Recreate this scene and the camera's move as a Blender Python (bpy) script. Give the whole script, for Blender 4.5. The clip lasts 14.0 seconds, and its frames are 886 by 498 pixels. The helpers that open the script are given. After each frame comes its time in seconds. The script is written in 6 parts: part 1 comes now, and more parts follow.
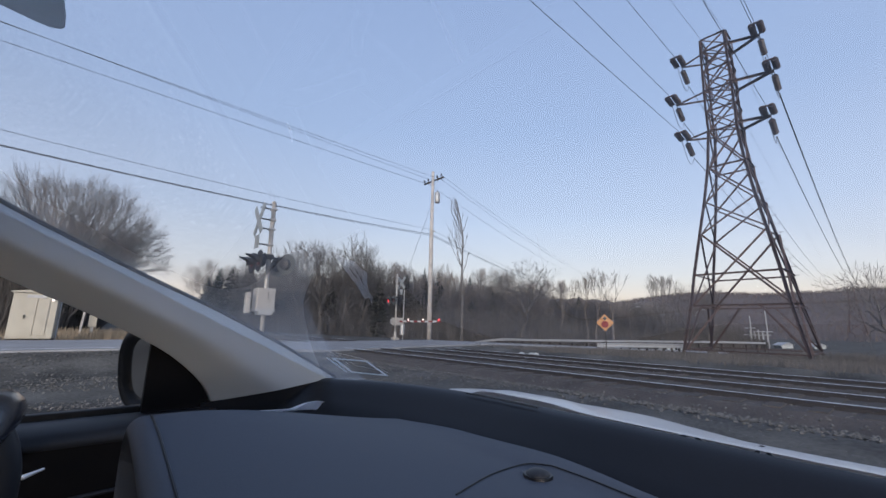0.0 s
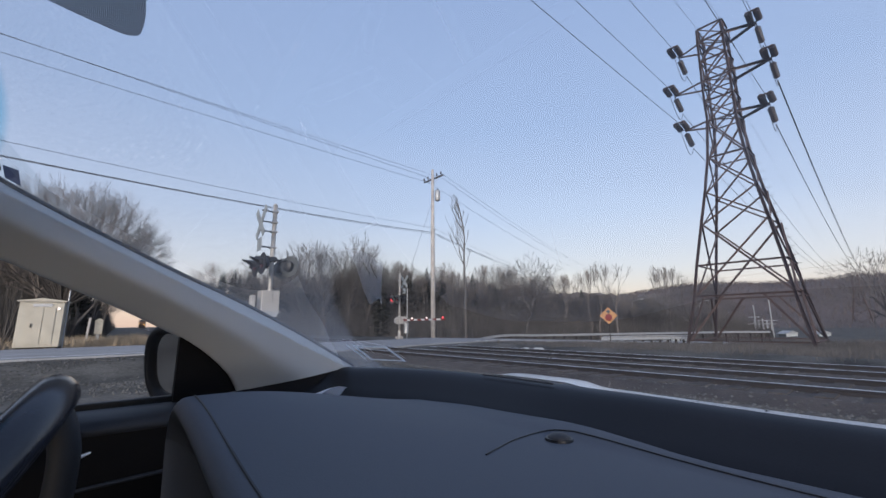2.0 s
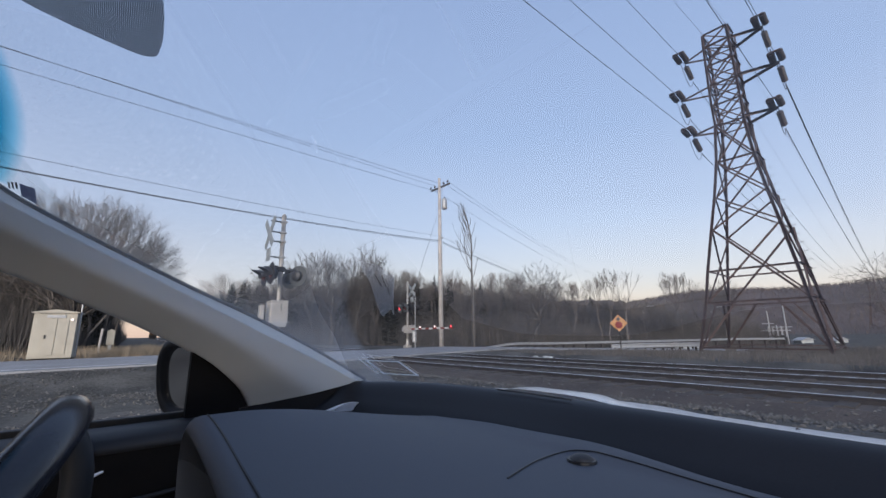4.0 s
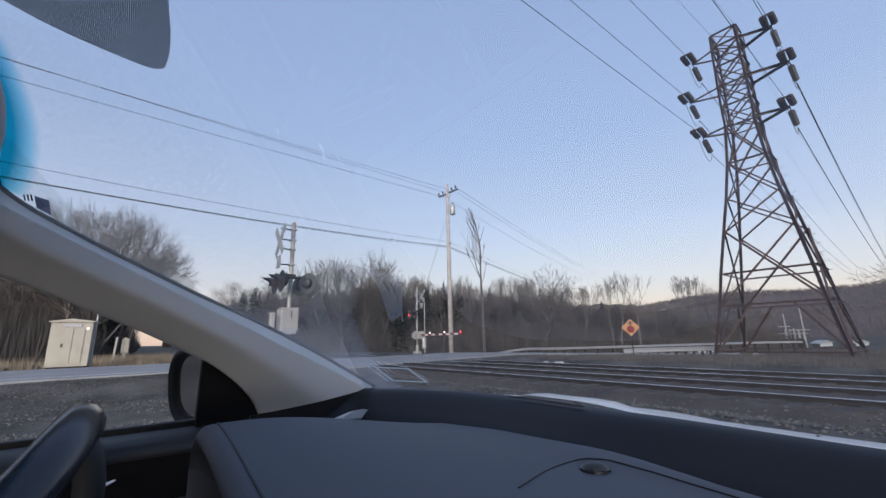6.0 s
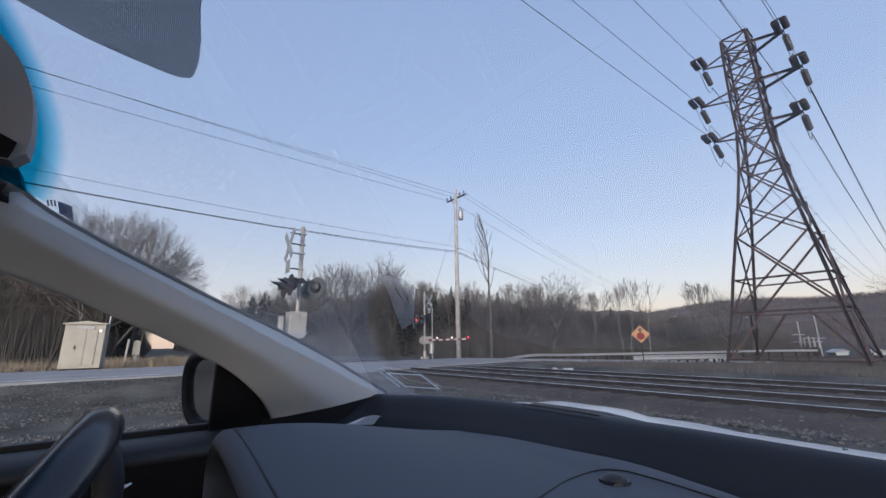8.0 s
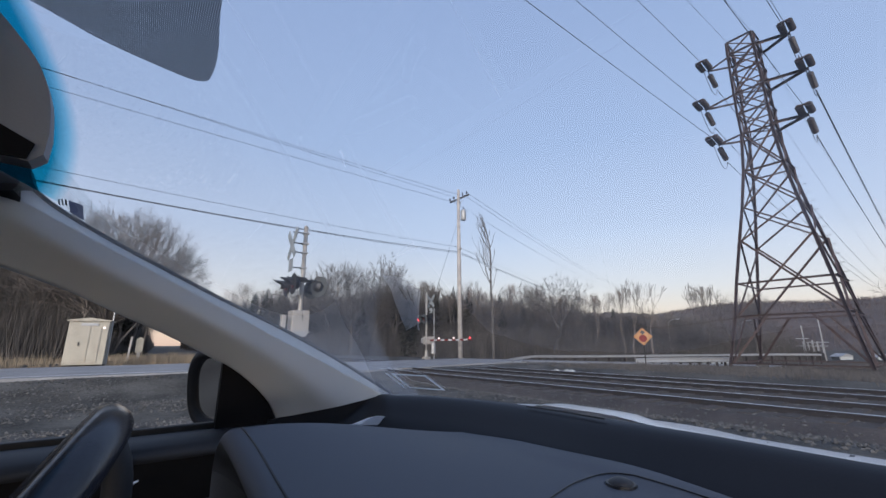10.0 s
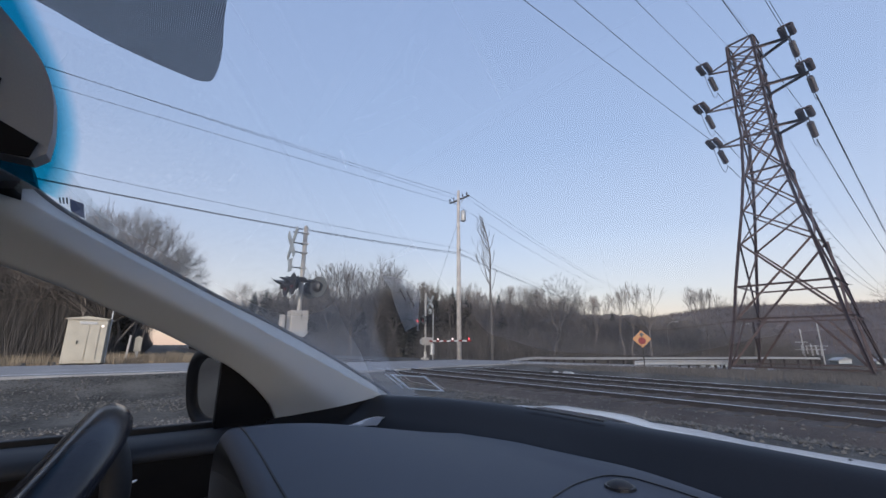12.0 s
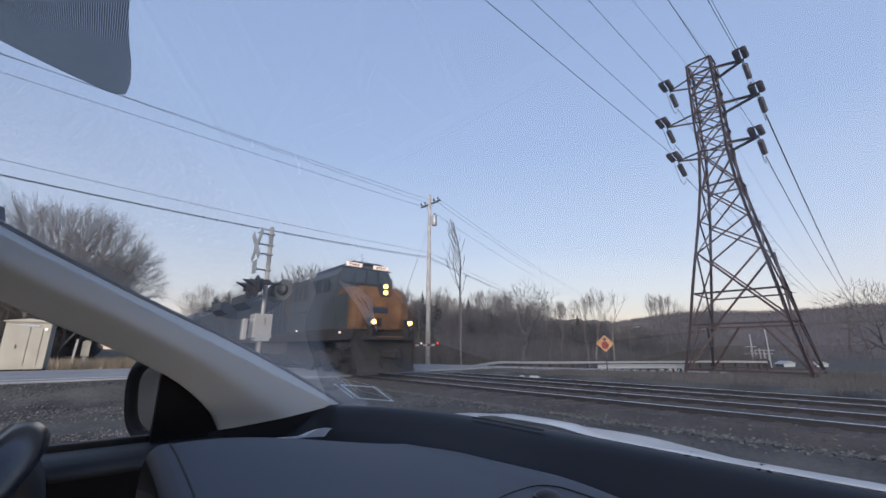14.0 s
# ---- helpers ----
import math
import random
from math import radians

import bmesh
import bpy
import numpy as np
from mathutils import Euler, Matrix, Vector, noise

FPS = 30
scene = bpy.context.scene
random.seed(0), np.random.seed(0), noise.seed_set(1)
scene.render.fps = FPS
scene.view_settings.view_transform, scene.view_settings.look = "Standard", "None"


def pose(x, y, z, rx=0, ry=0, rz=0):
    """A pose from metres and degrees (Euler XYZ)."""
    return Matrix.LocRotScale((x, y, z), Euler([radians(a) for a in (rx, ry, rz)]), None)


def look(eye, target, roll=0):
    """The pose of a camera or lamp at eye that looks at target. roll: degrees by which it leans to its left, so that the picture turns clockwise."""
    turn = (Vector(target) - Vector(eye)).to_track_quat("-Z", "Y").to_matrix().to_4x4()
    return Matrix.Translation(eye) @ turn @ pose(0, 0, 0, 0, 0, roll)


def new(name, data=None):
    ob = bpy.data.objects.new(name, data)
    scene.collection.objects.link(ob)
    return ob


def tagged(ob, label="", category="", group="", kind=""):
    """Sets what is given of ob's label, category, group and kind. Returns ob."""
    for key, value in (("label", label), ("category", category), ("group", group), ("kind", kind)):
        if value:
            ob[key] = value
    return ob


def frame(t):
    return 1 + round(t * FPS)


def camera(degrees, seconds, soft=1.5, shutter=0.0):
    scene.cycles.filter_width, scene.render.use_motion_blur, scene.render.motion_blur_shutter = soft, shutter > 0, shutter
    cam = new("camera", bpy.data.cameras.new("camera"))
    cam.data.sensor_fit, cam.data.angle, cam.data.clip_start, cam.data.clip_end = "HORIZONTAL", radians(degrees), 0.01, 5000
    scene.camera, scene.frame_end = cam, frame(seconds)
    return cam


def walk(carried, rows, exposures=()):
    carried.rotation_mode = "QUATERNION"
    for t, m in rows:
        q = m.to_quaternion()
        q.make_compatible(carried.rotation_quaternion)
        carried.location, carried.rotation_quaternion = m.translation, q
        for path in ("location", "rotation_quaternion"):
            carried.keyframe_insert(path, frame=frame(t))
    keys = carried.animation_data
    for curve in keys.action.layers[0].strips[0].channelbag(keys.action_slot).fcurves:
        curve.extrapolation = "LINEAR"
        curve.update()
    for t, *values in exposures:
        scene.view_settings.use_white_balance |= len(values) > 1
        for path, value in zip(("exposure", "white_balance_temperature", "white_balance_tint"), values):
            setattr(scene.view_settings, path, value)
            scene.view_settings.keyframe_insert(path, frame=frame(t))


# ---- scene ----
cam = camera(96.0, 14.0, shutter=0.25)
PATH = [
    (0, (0.044, -0.011, 1.057), (1.317, 1.484, 1.434), 1.0),
    (0.5, (0.027, -0.009, 1.037), (1.303, 1.486, 1.41), 0.3),
    (1, (0.004, -0.01, 1.032), (1.279, 1.486, 1.398), -0.2),
    (1.5, (0.008, -0.008, 1.034), (1.281, 1.491, 1.398), -0.5),
    (2, (0.013, -0.016, 1.037), (1.282, 1.485, 1.404), -0.6),
    (2.5, (0.006, -0.012, 1.043), (1.268, 1.493, 1.421), -0.6),
    (3, (0.008, -0.008, 1.046), (1.261, 1.502, 1.436), -0.7),
    (5.5, (0.012, -0.005, 1.044), (1.222, 1.528, 1.472), -1.3),
    (6, (0.013, -0.005, 1.046), (1.212, 1.535, 1.482), -1.4),
    (6.5, (0.013, -0.004, 1.044), (1.201, 1.542, 1.489), -1.4),
    (7, (0.009, -0.003, 1.048), (1.186, 1.549, 1.499), -1.3),
    (7.5, (0.008, 0.0, 1.049), (1.178, 1.556, 1.506), -1.1),
    (8, (0.006, 0.001, 1.048), (1.171, 1.56, 1.509), -0.9),
    (10.5, (0.0, 0.003, 1.05), (1.153, 1.57, 1.513), -0.2),
    (11, (0.0, 0.003, 1.049), (1.151, 1.571, 1.514), -0.1),
    (11.5, (0.0, 0.002, 1.05), (1.151, 1.57, 1.516), 0.0),
    (12, (-0.001, 0.003, 1.05), (1.155, 1.567, 1.517), 0.1),
    (12.5, (0.001, 0.001, 1.051), (1.168, 1.556, 1.522), 0.1),
    (13, (0.009, -0.003, 1.053), (1.199, 1.532, 1.529), 0.1),
    (13.5, (0.015, -0.009, 1.055), (1.242, 1.496, 1.536), 0.2),
    (14, (0.019, -0.023, 1.059), (1.286, 1.446, 1.546), 0.1),
]
walk(cam, [(t, look(eye, target, roll)) for t, eye, target, roll in PATH])


# ---- daylight: dusk, the sun setting behind the ridge, behind the car ----
SUN_YAW = 228.0  # degrees from +y towards +x
world = bpy.data.worlds.new("dusk_sky")
scene.world = world
world.use_nodes = True
wn, wl = world.node_tree.nodes, world.node_tree.links
sky = wn.new("ShaderNodeTexSky")
sky.sky_type = "NISHITA"
sky.sun_disc = False
sky.sun_elevation = radians(3.0)
sky.sun_rotation = radians(SUN_YAW)
sky.air_density, sky.dust_density, sky.ozone_density = 1.0, 0.7, 1.6
sky_scale = wn.new("ShaderNodeMixRGB")
sky_scale.blend_type, sky_scale.inputs["Fac"].default_value = "MIX", 0.9
coord, part_xyz, ramp = wn.new("ShaderNodeTexCoord"), wn.new("ShaderNodeSeparateXYZ"), wn.new("ShaderNodeValToRGB")
wl.new(coord.outputs["Generated"], part_xyz.inputs[0])
wl.new(part_xyz.outputs["Z"], ramp.inputs["Fac"])
TWILIGHT = [(0.0, (0.90, 0.68, 0.60)), (0.05, (0.90, 0.76, 0.75)), (0.12, (0.76, 0.74, 0.86)), (0.25, (0.57, 0.64, 0.88)), (0.45, (0.41, 0.52, 0.81)), (0.75, (0.33, 0.44, 0.74)), (1.0, (0.28, 0.38, 0.68))]
while len(ramp.color_ramp.elements) < len(TWILIGHT):
    ramp.color_ramp.elements.new(0.5)
for stop, (at, rgb) in zip(ramp.color_ramp.elements, TWILIGHT):
    stop.position, stop.color = at, (*rgb, 1)
wl.new(sky.outputs["Color"], sky_scale.inputs["Color1"])
wl.new(ramp.outputs["Color"], sky_scale.inputs["Color2"])
wl.new(sky_scale.outputs["Color"], wn["Background"].inputs["Color"])
wn["Background"].inputs["Strength"].default_value = 0.136
sun_data = bpy.data.lights.new("sun", "SUN")
sun_data.energy, sun_data.angle, sun_data.color = 0.72, radians(40), (1.0, 0.90, 0.83)
sun = new("sun", sun_data)
sun.matrix_world = look((60 * math.sin(radians(SUN_YAW)), 60 * math.cos(radians(SUN_YAW)), 13), (0, 0, 0))
scene.view_settings.exposure = 2.96


# ---- materials ----
def mat(name, color, rough=0.7, metal=0.0, var=0.25, scale=4.0, fine=60.0, bump=0.0, coat=0.0, tint=None, piece=0.0, spec=0.5, island=0.0):
    """A procedural surface: colour varied at two scales, with fine relief."""
    m = bpy.data.materials.new(name)
    m.use_nodes = True
    n, l = m.node_tree.nodes, m.node_tree.links
    b = n["Principled BSDF"]
    b.inputs["Metallic"].default_value = metal
    b.inputs["Coat Weight"].default_value = coat
    b.inputs["Specular IOR Level"].default_value = spec
    co = n.new("ShaderNodeTexCoord")
    big, small = n.new("ShaderNodeTexNoise"), n.new("ShaderNodeTexNoise")
    big.inputs["Scale"].default_value, big.inputs["Detail"].default_value = scale, 5
    small.inputs["Scale"].default_value, small.inputs["Detail"].default_value = fine, 3
    l.new(co.outputs["Object"], big.inputs["Vector"])
    l.new(co.outputs["Object"], small.inputs["Vector"])
    add = n.new("ShaderNodeMath")
    add.operation = "ADD"
    half = n.new("ShaderNodeMath")
    half.operation, half.inputs[1].default_value = "MULTIPLY", 0.5
    l.new(big.outputs["Fac"], add.inputs[0])
    l.new(small.outputs["Fac"], half.inputs[0])
    l.new(half.outputs[0], add.inputs[1])
    ramp = n.new("ShaderNodeValToRGB")
    lo = [c * (1 - var) for c in color]
    hi = [min(1, c * (1 + var)) for c in (tint or color)]
    ramp.color_ramp.elements[0].position, ramp.color_ramp.elements[1].position = 0.5, 1.0
    ramp.color_ramp.elements[0].color, ramp.color_ramp.elements[1].color = (*lo, 1), (*hi, 1)
    l.new(add.outputs[0], ramp.inputs["Fac"])
    out = ramp.outputs["Color"]
    if piece:
        info = n.new("ShaderNodeObjectInfo")
        hue = n.new("ShaderNodeHueSaturation")
        rng = n.new("ShaderNodeMapRange")
        rng.inputs["To Min"].default_value, rng.inputs["To Max"].default_value = 1 - piece, 1 + piece
        l.new(info.outputs["Random"], rng.inputs["Value"])
        l.new(rng.outputs["Result"], hue.inputs["Value"])
        l.new(out, hue.inputs["Color"])
        out = hue.outputs["Color"]
    if island:
        geo, hue2, rng2 = n.new("ShaderNodeNewGeometry"), n.new("ShaderNodeHueSaturation"), n.new("ShaderNodeMapRange")
        rng2.inputs["To Min"].default_value, rng2.inputs["To Max"].default_value = 1 - island, 1 + 1.6 * island
        l.new(geo.outputs["Random Per Island"], rng2.inputs["Value"])
        l.new(rng2.outputs["Result"], hue2.inputs["Value"])
        l.new(out, hue2.inputs["Color"])
        out = hue2.outputs["Color"]
    l.new(out, b.inputs["Base Color"])
    rr = n.new("ShaderNodeMapRange")
    rr.inputs["To Min"].default_value, rr.inputs["To Max"].default_value = max(0.02, rough - 0.12), min(1, rough + 0.12)
    l.new(big.outputs["Fac"], rr.inputs["Value"])
    l.new(rr.outputs["Result"], b.inputs["Roughness"])
    if bump:
        bp = n.new("ShaderNodeBump")
        bp.inputs["Strength"].default_value, bp.inputs["Distance"].default_value = min(1, bump), 0.02 * bump
        l.new(small.outputs["Fac"], bp.inputs["Height"])
        l.new(bp.outputs["Normal"], b.inputs["Normal"])
    return m


def glow(name, color, strength):
    m = bpy.data.materials.new(name)
    m.use_nodes = True
    b = m.node_tree.nodes["Principled BSDF"]
    b.inputs["Base Color"].default_value = (*color, 1)
    b.inputs["Emission Color"].default_value = (*color, 1)
    b.inputs["Emission Strength"].default_value = strength
    return m


def pane(name, tint=(1, 1, 1), gloss=1.0):
    """Thin glass: clear, with a mirror share that grows at grazing angles."""
    m = bpy.data.materials.new(name)
    m.use_nodes = True
    n, l = m.node_tree.nodes, m.node_tree.links
    n.remove(n["Principled BSDF"])
    tr, gl, mix, fr = n.new("ShaderNodeBsdfTransparent"), n.new("ShaderNodeBsdfGlossy"), n.new("ShaderNodeMixShader"), n.new("ShaderNodeFresnel")
    tr.inputs["Color"].default_value = (*tint, 1)
    gl.inputs["Roughness"].default_value = 0.01
    gl.inputs["Color"].default_value = (gloss, gloss, gloss, 1)
    fr.inputs["IOR"].default_value = 2.1
    l.new(fr.outputs[0], mix.inputs["Fac"])
    l.new(tr.outputs[0], mix.inputs[1])
    l.new(gl.outputs[0], mix.inputs[2])
    l.new(mix.outputs[0], n["Material Output"].inputs["Surface"])
    return m


M_GROUND = mat("dirt_and_gravel", (0.048, 0.047, 0.044), 0.95, var=0.6, scale=0.7, fine=16, bump=1.0, tint=(0.083, 0.081, 0.075), spec=0.15)
M_BALLAST = mat("ballast", (0.05, 0.042, 0.039), 0.95, var=0.5, scale=1.5, fine=30, bump=1.0)
M_STONE = mat("gravel_stone", (0.073, 0.072, 0.069), 0.9, var=0.4, scale=9, fine=40, island=0.5)
M_ASPHALT = mat("asphalt", (0.23, 0.235, 0.245), 0.9, var=0.18, scale=0.8, fine=80, bump=0.3)
M_PAINT = mat("road_paint", (0.6, 0.6, 0.58), 0.8, var=0.2, scale=3)
M_RAIL = mat("rail_steel", (0.66, 0.66, 0.67), 0.34, 1.0, var=0.2, scale=2)
M_RAILSIDE = mat("rusty_rail", (0.02, 0.016, 0.015), 0.85, 0.2, var=0.4, scale=5)
M_TIE = mat("sleeper_wood", (0.05, 0.042, 0.037), 0.95, var=0.45, scale=6, bump=0.5, piece=0.35)
M_STEEL = mat("rusty_tower_steel", (0.07, 0.05, 0.049), 0.8, 0.35, var=0.35, scale=3)
M_GALV = mat("galvanised", (0.36, 0.37, 0.38), 0.5, 0.5, var=0.15, scale=5)
M_ALU = mat("cast_aluminium", (0.34, 0.33, 0.315), 0.5, 0.2, var=0.12, scale=6)
M_BLACK = mat("black_enamel", (0.018, 0.018, 0.02), 0.5, var=0.3, scale=8)
M_WIRE = mat("wire", (0.05, 0.05, 0.055), 0.6, 0.3, var=0.2)
M_INSUL = mat("insulator_porcelain", (0.035, 0.03, 0.034), 0.35, var=0.3, scale=6)
M_WOODPOLE = mat("weathered_pole", (0.34, 0.325, 0.315), 0.85, var=0.3, scale=3, bump=0.3)
M_WHITE = mat("white_sheeting", (0.40, 0.43, 0.44), 0.5, var=0.2, scale=5)
M_RED = mat("red_sheeting", (0.15, 0.024, 0.022), 0.6, var=0.1, scale=5, spec=0.2)
M_LENS = mat("dark_red_lens", (0.075, 0.010, 0.010), 0.3, var=0.1)
M_DISC = mat("weathered_lamp_disc", (0.055, 0.062, 0.066), 0.6, var=0.25, scale=6)
M_SIGN = mat("orange_sheeting", (0.26, 0.105, 0.014), 0.4, var=0.06, scale=5)
M_CREAM = mat("cream_cabinet", (0.37, 0.35, 0.295), 0.55, var=0.14, scale=2.5)
M_BARK = mat("bark", (0.082, 0.077, 0.075), 0.95, var=0.35, scale=3, piece=0.25)
M_BARKPALE = mat("pale_bark", (0.13, 0.115, 0.106), 0.95, var=0.3, scale=3, piece=0.2)
M_NEEDLE = mat("conifer_needles", (0.034, 0.038, 0.031), 0.95, var=0.5, scale=1.5, spec=0.1)
M_BRUSH = mat("winter_brush", (0.074, 0.069, 0.066), 0.95, var=0.4, scale=0.6, fine=9, island=0.25)
M_GRASS = mat("dry_grass", (0.25, 0.205, 0.15), 0.95, var=0.35, scale=1.2)
M_WOODS = mat("leafless_woods", (0.082, 0.075, 0.074), 0.95, var=0.45, scale=0.12, fine=1.2, bump=1.0)
M_HILL = mat("far_leafless_woods", (0.088, 0.074, 0.073), 0.95, var=0.25, scale=0.05, fine=0.5)
M_CROSSBUCK = mat("weathered_crossbuck", (0.21, 0.235, 0.25), 0.5, var=0.2, scale=5)
M_BLUE = mat("dark_blue_paint", (0.02, 0.028, 0.042), 0.45, var=0.25, scale=1.2, fine=12)
M_GREYP = mat("grey_paint", (0.042, 0.05, 0.058), 0.5, var=0.2, scale=1.2, fine=12)
M_YELLOW = mat("yellow_paint", (0.125, 0.062, 0.027), 0.6, var=0.55, scale=1.2, fine=14)
M_UNDER = mat("grimy_steel", (0.028, 0.025, 0.023), 0.75, 0.2, var=0.4, scale=3)
M_CABGLASS = mat("dark_glass", (0.06, 0.075, 0.095), 0.08, 0.5, var=0.1, scale=2)
M_HEAD = glow("headlight_glow", (1.0, 0.5, 0.12), 1.1)
M_BOARD = glow("number_board_glow", (1.0, 0.78, 0.66), 0.06)
M_STAR = glow("marker_glow", (1.0, 0.85, 0.8), 0.13)
M_REDLAMP = glow("red_lamp_glow", (1.0, 0.08, 0.10), 0.13)
M_SOFTDASH = mat("soft_grey_dash", (0.07, 0.08, 0.10), 0.62, var=0.10, scale=3, fine=700, bump=0.12, spec=0.3)
M_DASHLOW = mat("black_dash_plastic", (0.011, 0.0125, 0.0165), 0.36, var=0.2, scale=5, fine=500, bump=0.06, spec=0.24)
M_TRIM = mat("grey_pillar_cloth", (0.46, 0.50, 0.535), 0.85, var=0.05, scale=5, fine=900, bump=0.1)
M_VISOR = mat("grey_visor_cloth", (0.30, 0.305, 0.315), 0.9, var=0.06, scale=5, fine=900, bump=0.1)
M_DOOR = mat("grey_door_plastic", (0.026, 0.029, 0.035), 0.55, var=0.1, scale=5, fine=500, bump=0.06, spec=0.3)
M_DARKIN = mat("black_interior", (0.006, 0.006, 0.007), 0.7, var=0.2, scale=6, spec=0.15)
M_LEATHER = mat("black_leather", (0.020, 0.023, 0.032), 0.24, var=0.15, scale=8, fine=300, bump=0.08)
M_PULL = mat("bright_door_metal", (0.8, 0.82, 0.86), 0.35, 0.35, var=0.05)
M_SILVER = mat("satin_silver", (0.55, 0.57, 0.62), 0.25, 0.9, var=0.05)
M_CARPAINT = mat("white_car_paint", (0.78, 0.79, 0.80), 0.35, 0.0, var=0.03, coat=0.35)
M_MIRROR = mat("mirror_glass", (0.56, 0.55, 0.54), 0.02, 1.0, var=0.01)
M_PAPER = mat("white_paper", (0.82, 0.83, 0.86), 0.8, var=0.04, scale=10)
M_INK = mat("dark_ink", (0.05, 0.05, 0.07), 0.8, var=0.1)
M_RUBBER = mat("black_rubber", (0.010, 0.010, 0.011), 0.55, var=0.2, spec=0.3)
M_STICKER = mat("pale_sticker_edge", (0.5, 0.52, 0.53), 0.7, var=0.08)
M_TAG = mat("grey_blue_sticker", (0.12, 0.13, 0.17), 0.7, var=0.1)
M_DOORGLASS = pane("door_glass", (0.93, 0.95, 0.95), 0.3)


def dusty(m):
    """Adds a thin film of dust that scatters daylight, thicker towards the foot and outside the wiped arc."""
    n, l = m.node_tree.nodes, m.node_tree.links
    out = n["Material Output"]
    clean = out.inputs["Surface"].links[0].from_socket
    tl, mix, co, sep = n.new("ShaderNodeBsdfTranslucent"), n.new("ShaderNodeMixShader"), n.new("ShaderNodeTexCoord"), n.new("ShaderNodeSeparateXYZ")
    tl.inputs["Color"].default_value = (0.8, 0.8, 0.8, 1)
    noi = n.new("ShaderNodeTexNoise")
    noi.inputs["Scale"].default_value, noi.inputs["Detail"].default_value = 7, 6
    l.new(co.outputs["Object"], noi.inputs["Vector"])
    l.new(co.outputs["Object"], sep.inputs[0])
    foot = n.new("ShaderNodeMapRange")
    foot.inputs["From Min"].default_value, foot.inputs["From Max"].default_value = 1.14, 1.0
    foot.inputs["To Min"].default_value, foot.inputs["To Max"].default_value = 0.011, 0.042
    l.new(sep.outputs["Z"], foot.inputs["Value"])
    dist = n.new("ShaderNodeVectorMath")
    dist.operation, dist.inputs[1].default_value = "DISTANCE", (0.62, 0.24, 0.95)
    l.new(co.outputs["Object"], dist.inputs[0])
    arc = n.new("ShaderNodeMapRange")
    arc.inputs["From Min"].default_value, arc.inputs["From Max"].default_value = 0.462, 0.474
    arc.inputs["To Min"].default_value, arc.inputs["To Max"].default_value = 0.6, 3.8
    l.new(dist.outputs["Value"], arc.inputs["Value"])
    mul, mul2 = n.new("ShaderNodeMath"), n.new("ShaderNodeMath")
    mul.operation = mul2.operation = "MULTIPLY"
    l.new(foot.outputs["Result"], mul.inputs[0])
    l.new(arc.outputs["Result"], mul.inputs[1])
    l.new(mul.outputs[0], mul2.inputs[0])
    blot = n.new("ShaderNodeMapRange")
    blot.inputs["To Min"].default_value, blot.inputs["To Max"].default_value = 0.6, 1.4
    l.new(noi.outputs["Fac"], blot.inputs["Value"])
    l.new(blot.outputs["Result"], mul2.inputs[1])
    l.new(mul2.outputs[0], mix.inputs["Fac"])
    l.new(clean, mix.inputs[1])
    l.new(tl.outputs[0], mix.inputs[2])
    l.new(mix.outputs[0], out.inputs["Surface"])
    return m


def tint_band():
    """Blue shade band of the windscreen, fading out along its width."""
    m = bpy.data.materials.new("blue_shade_band")
    m.use_nodes = True
    n, l = m.node_tree.nodes, m.node_tree.links
    n.remove(n["Principled BSDF"])
    tr, co, sep, ramp = n.new("ShaderNodeBsdfTransparent"), n.new("ShaderNodeTexCoord"), n.new("ShaderNodeSeparateXYZ"), n.new("ShaderNodeValToRGB")
    l.new(co.outputs["UV"], sep.inputs[0])
    l.new(sep.outputs["X"], ramp.inputs["Fac"])
    ramp.color_ramp.elements[0].color = (0.0, 0.24, 0.38, 1)
    ramp.color_ramp.elements[1].color = (1, 1, 1, 1)
    mid = ramp.color_ramp.elements.new(0.895)
    mid.color = (0.01, 0.34, 0.50, 1)
    soft = ramp.color_ramp.elements.new(0.95)
    soft.color = (0.32, 0.70, 0.83, 1)
    l.new(ramp.outputs["Color"], tr.inputs["Color"])
    l.new(tr.outputs[0], n["Material Output"].inputs["Surface"])
    return m


def dotted():
    """Black ceramic print with a grid of clear dots."""
    m = bpy.data.materials.new("dotted_ceramic_print")
    m.use_nodes = True
    n, l = m.node_tree.nodes, m.node_tree.links
    b = n["Principled BSDF"]
    b.inputs["Base Color"].default_value = (0.012, 0.013, 0.016, 1)
    b.inputs["Roughness"].default_value = 0.5
    tr, mix, co, mp, vm = n.new("ShaderNodeBsdfTransparent"), n.new("ShaderNodeMixShader"), n.new("ShaderNodeTexCoord"), n.new("ShaderNodeVectorMath"), n.new("ShaderNodeVectorMath")
    mp.operation, vm.operation = "FRACTION", "DISTANCE"
    sc = n.new("ShaderNodeVectorMath")
    sc.operation = "MULTIPLY"
    sc.inputs[1].default_value = (640, 980, 0)
    l.new(co.outputs["UV"], sc.inputs[0])
    l.new(sc.outputs[0], mp.inputs[0])
    l.new(mp.outputs[0], vm.inputs[0])
    vm.inputs[1].default_value = (0.5, 0.5, 0)
    less = n.new("ShaderNodeMath")
    less.operation, less.inputs[1].default_value = "LESS_THAN", 0.27
    l.new(vm.outputs["Value"], less.inputs[0])
    l.new(less.outputs[0], mix.inputs["Fac"])
    l.new(b.outputs[0], mix.inputs[1])
    l.new(tr.outputs[0], mix.inputs[2])
    l.new(mix.outputs[0], n["Material Output"].inputs["Surface"])
    return m


